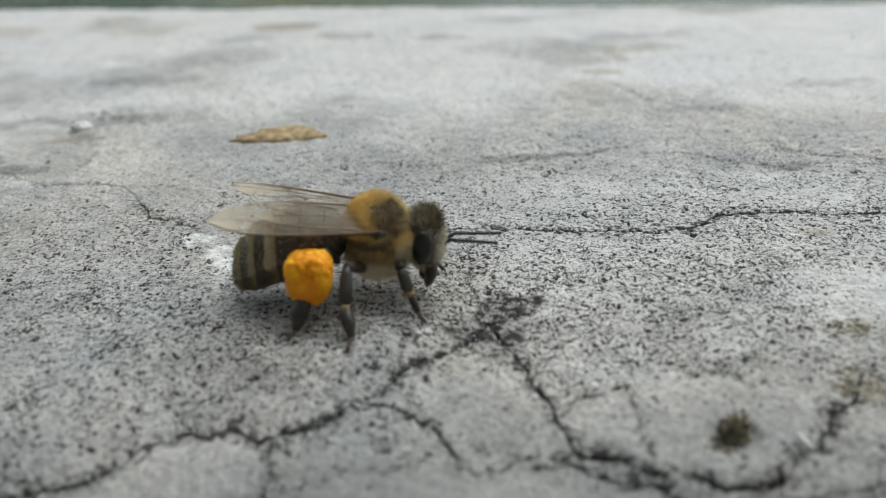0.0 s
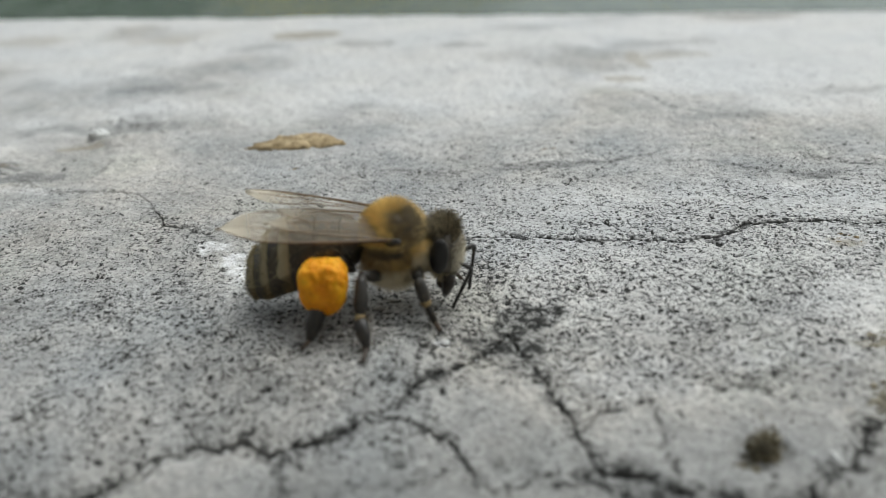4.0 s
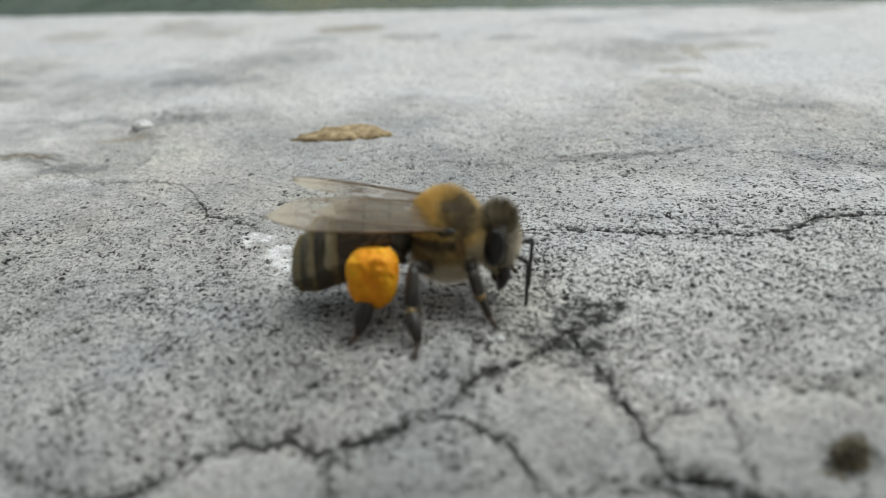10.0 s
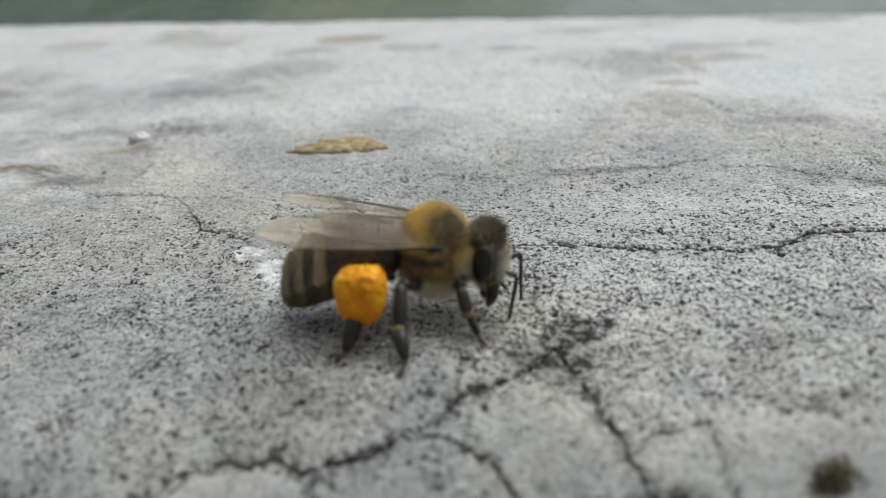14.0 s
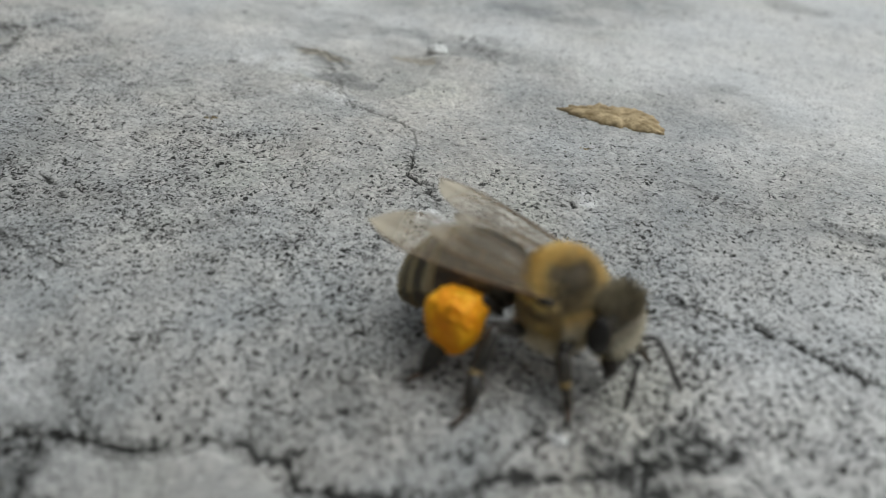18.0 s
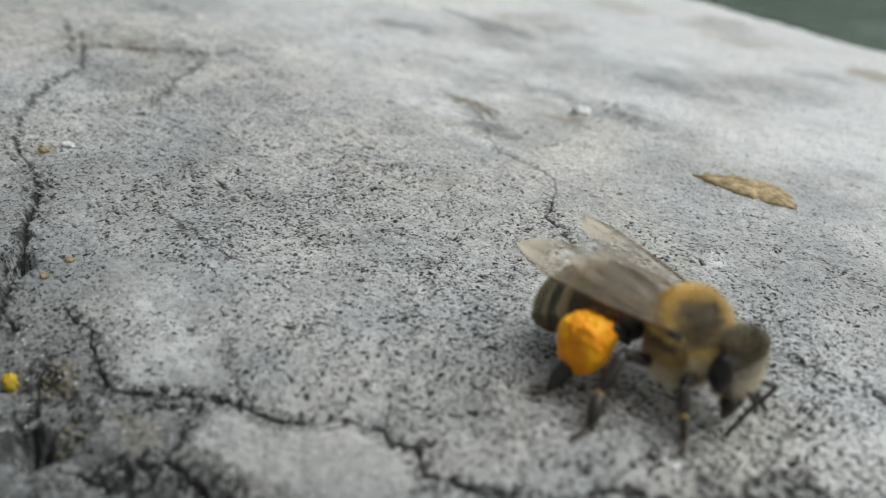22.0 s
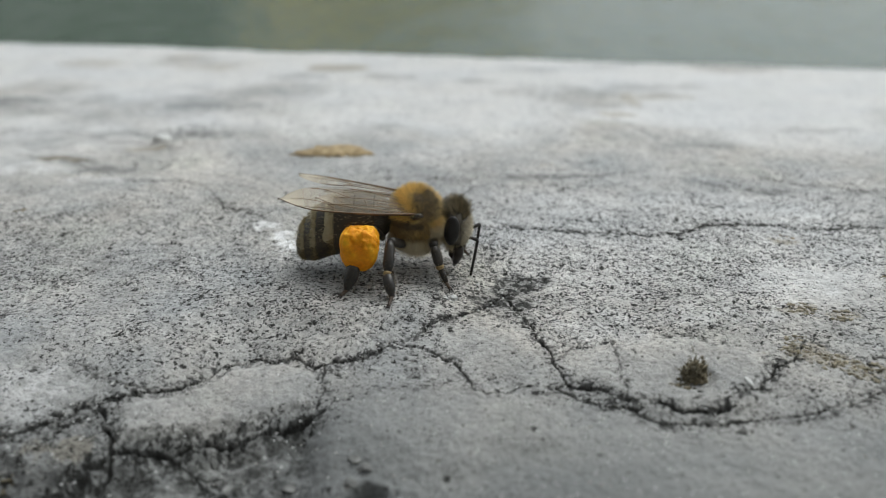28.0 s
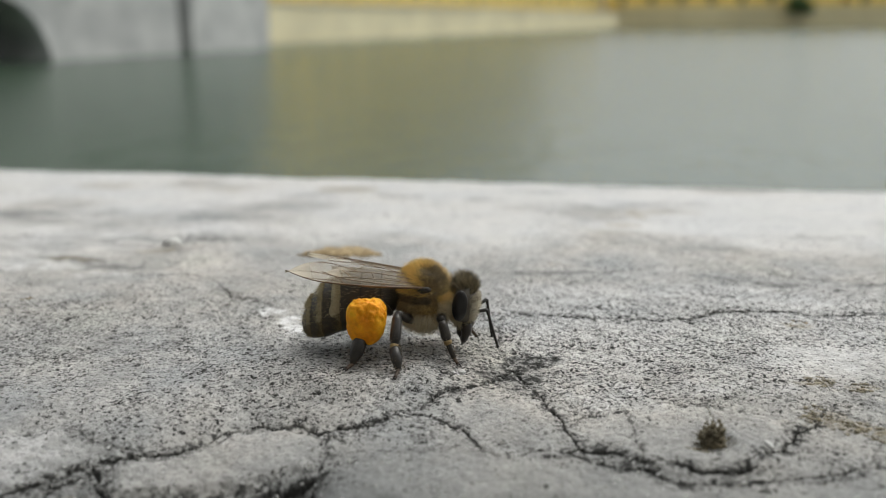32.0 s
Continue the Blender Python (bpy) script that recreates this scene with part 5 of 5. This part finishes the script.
lichen_scatter("lichen_patch", "olive-brown crusty lichen beside the crack", ((24.4, -12.5, 0.9, 26), (27.1, -13.6, 0.8, 18), (22.4, -18.0, 0.9, 26), (24.1, -19.2, 1.0, 34),
               (26.3, -20.6, 1.2, 34), (29.5, -21.0, 1.2, 30), (22.9, -16.6, 0.7, 12), (25.2, -19.8, 0.8, 20)), LICHEN, 5)
lichen_scatter("lichen_crumbs", "tiny ochre lichen crumbs on the cement", ((27.7, 0.6, 0.8, 8), (29, 25, 0.6, 4), (-13, 20, 0.5, 4), (9.5, 22, 0.5, 4), (-40, 7, 0.6, 5), (33, -7, 0.5, 4)), BARK, 9)
lichen_scatter("moss_patch", "dark green moss around the hole", ((-30.6, -26.9, 1.0, 26), (-26.6, -28.4, 0.8, 18)), MOSS, 13)


def sand(count):
    """Loose sand grains on the near part of the coping."""
    rnd = np.random.RandomState(4)
    xs, ys = rnd.uniform(-36, 34, count), rnd.uniform(-35, 24, count)
    zs = coping(xs, ys)[0]
    co, faces = [], []
    for x, y, z, s in zip(xs, ys, zs, rnd.uniform(0.05, 0.16, count)):
        k = len(co)
        q = rnd.uniform(0.6, 1.2, 6) * s
        co += [(x + q[0], y, z), (x, y + q[1], z), (x - q[2], y, z), (x, y - q[3], z), (x, y, z + q[4] * 0.8), (x, y, z - q[5] * 0.5)]
        faces += [(k + i, k + (i + 1) % 4, k + 4) for i in range(4)] + [(k + (i + 1) % 4, k + i, k + 5) for i in range(4)]
    me = bpy.data.meshes.new("sand_grains")
    me.from_pydata([(a * MM, b * MM, c * MM) for a, b, c in co], [], faces)
    mat, n, l, b = material("sand_grain", (0.5, 0.5, 0.48), 0.8, 0, 0.3)
    geo = n.new("ShaderNodeNewGeometry")
    c = ramp(n, l, geo.outputs["Random Per Island"], ((0.0, (0.10, 0.10, 0.09)), (0.2, (0.38, 0.37, 0.34)), (0.6, (0.55, 0.55, 0.53)), (0.97, (0.58, 0.58, 0.57))))
    l.new(c, b.inputs["Base Color"])
    me.materials.append(mat)
    tagged(new("sand_grains", me), "fine loose grey sand grains on the cement", "sand", kind="stuff")


sand(5000)


# ---- what moves ----
def aim(way):
    """A turn that brings +x to the given way."""
    return Vector(way).to_track_quat("X", "Z").to_matrix().to_4x4()


def feel(antenna, whip, pivot, rows):
    """rows: seconds, elevation and outward turn of the shaft, the same of the whip, in degrees."""
    shaft_rows, whip_rows = [], []
    for t, e1, o1, e2, o2 in rows:
        d1, d2 = (Vector((math.cos(radians(e)) * math.cos(radians(o)), math.cos(radians(e)) * math.sin(radians(o)), math.sin(radians(e)))) for e, o in ((e1, o1), (e2, o2)))
        m1 = aim(d1)
        shaft_rows.append((t, Matrix.Translation((pivot - BEE) * MM) @ m1))
        whip_rows.append((t, Matrix.Translation((SCAPE * MM, 0, 0)) @ aim(m1.to_3x3().inverted() @ d2)))
    walk(antenna, shaft_rows)
    walk(whip, whip_rows)


NEAR_ROWS = (
    (0, 50, -10, -5, -5), (0.3, 0, -20, -56, -8), (0.6, -10, -40, -95, -10), (1, -20, -35, -103, -8), (1.5, -10, -30, -87, -8),
    (2, -15, -30, -115, -8), (2.5, -10, -30, -113, -8), (4.5, -15, -30, -115, -8), (5, -15, -30, -115, -8), (5.5, -10, -30, -100, -8),
    (6, -15, -30, -97, -8), (6.5, -15, -30, -107, -8), (7, -20, -30, -115, -8), (7.5, -15, -30, -105, -8), (8, -15, -30, -115, -8),
    (8.5, -10, -30, -108, -8), (9, -15, -30, -112, -8), (9.5, -15, -30, -115, -8), (10, -20, -30, -93, -8), (10.5, -20, -30, -92, -8),
    (11, -15, -30, -97, -8), (11.5, -15, -30, -95, -8), (12, -10, -30, -75, -8), (12.5, -10, -30, -105, -8), (13, -10, -30, -78, -8),
    (13.5, -10, -30, -98, -8), (15.5, -10, -30, -100, -8), (18.4, -15, -30, -95, -8), (19, -15, -30, -95, -8), (20.5, -10, -30, -100, -8),
    (22, -5, -30, -112, -8), (23, -5, -30, -114, -8), (24, 5, -25, -95, -8), (24.6, 8, -25, -86, -8), (25.5, -5, -28, -98, -8),
    (28, -5, -28, -100, -8), (28.5, -5, -28, -96, -8), (29, -5, -28, -95, -8), (29.5, -5, -28, -110, -8), (30, -5, -28, -108, -8),
    (31, 5, -20, -85, -8), (32, 15, -12, -74, -8),
)
FAR_ROWS = (
    (0, 35, 10, -5, 5), (0.3, 45, 10, -8, 5), (0.6, 5, 10, -92, 5), (1, 5, 10, -112, 5), (1.5, 5, 10, -112, 5),
    (2, 40, 10, -72, 5), (2.5, 15, 10, -110, 5), (4.5, 30, 10, -88, 5), (5, 40, 10, -78, 5), (5.5, 5, 10, -110, 5),
    (6, 10, 10, -98, 5), (6.5, 0, 10, -120, 5), (7, 0, 10, -110, 5), (7.5, 20, 10, -112, 5), (8, 20, 10, -105, 5),
    (8.5, 25, 10, -72, 5), (9, 15, 10, -114, 5), (9.5, 30, 10, -110, 5), (10, 10, 10, -95, 5), (10.5, 10, 10, -93, 5),
    (11, 10, 10, -86, 5), (11.5, 10, 10, -84, 5), (12, 20, 10, -103, 5), (12.5, 20, 10, -104, 5), (13, 20, 10, -102, 5),
    (13.5, 20, 10, -90, 5), (15.5, 20, 10, -95, 5), (18.4, 5, 20, -60, 10), (19, 5, 15, -85, 8), (20.5, 5, 15, -105, 8),
    (22, 5, 12, -116, 5), (23, 5, 12, -114, 5), (24, 10, 10, -95, 5), (24.6, 15, 10, -83, 5), (25.5, 25, 10, -95, 5),
    (28, 25, 10, -98, 5), (28.5, 25, 10, -102, 5), (29, 25, 10, -98, 5), (29.5, 25, 10, -108, 5), (30, 25, 10, -106, 5),
    (31, 28, 10, -95, 5), (32, 35, 10, -82, 5),
)


def motions():
    feel(near_antenna, near_whip, NEAR_PIVOT, NEAR_ROWS)
    feel(far_antenna, far_whip, FAR_PIVOT, FAR_ROWS)


motions()
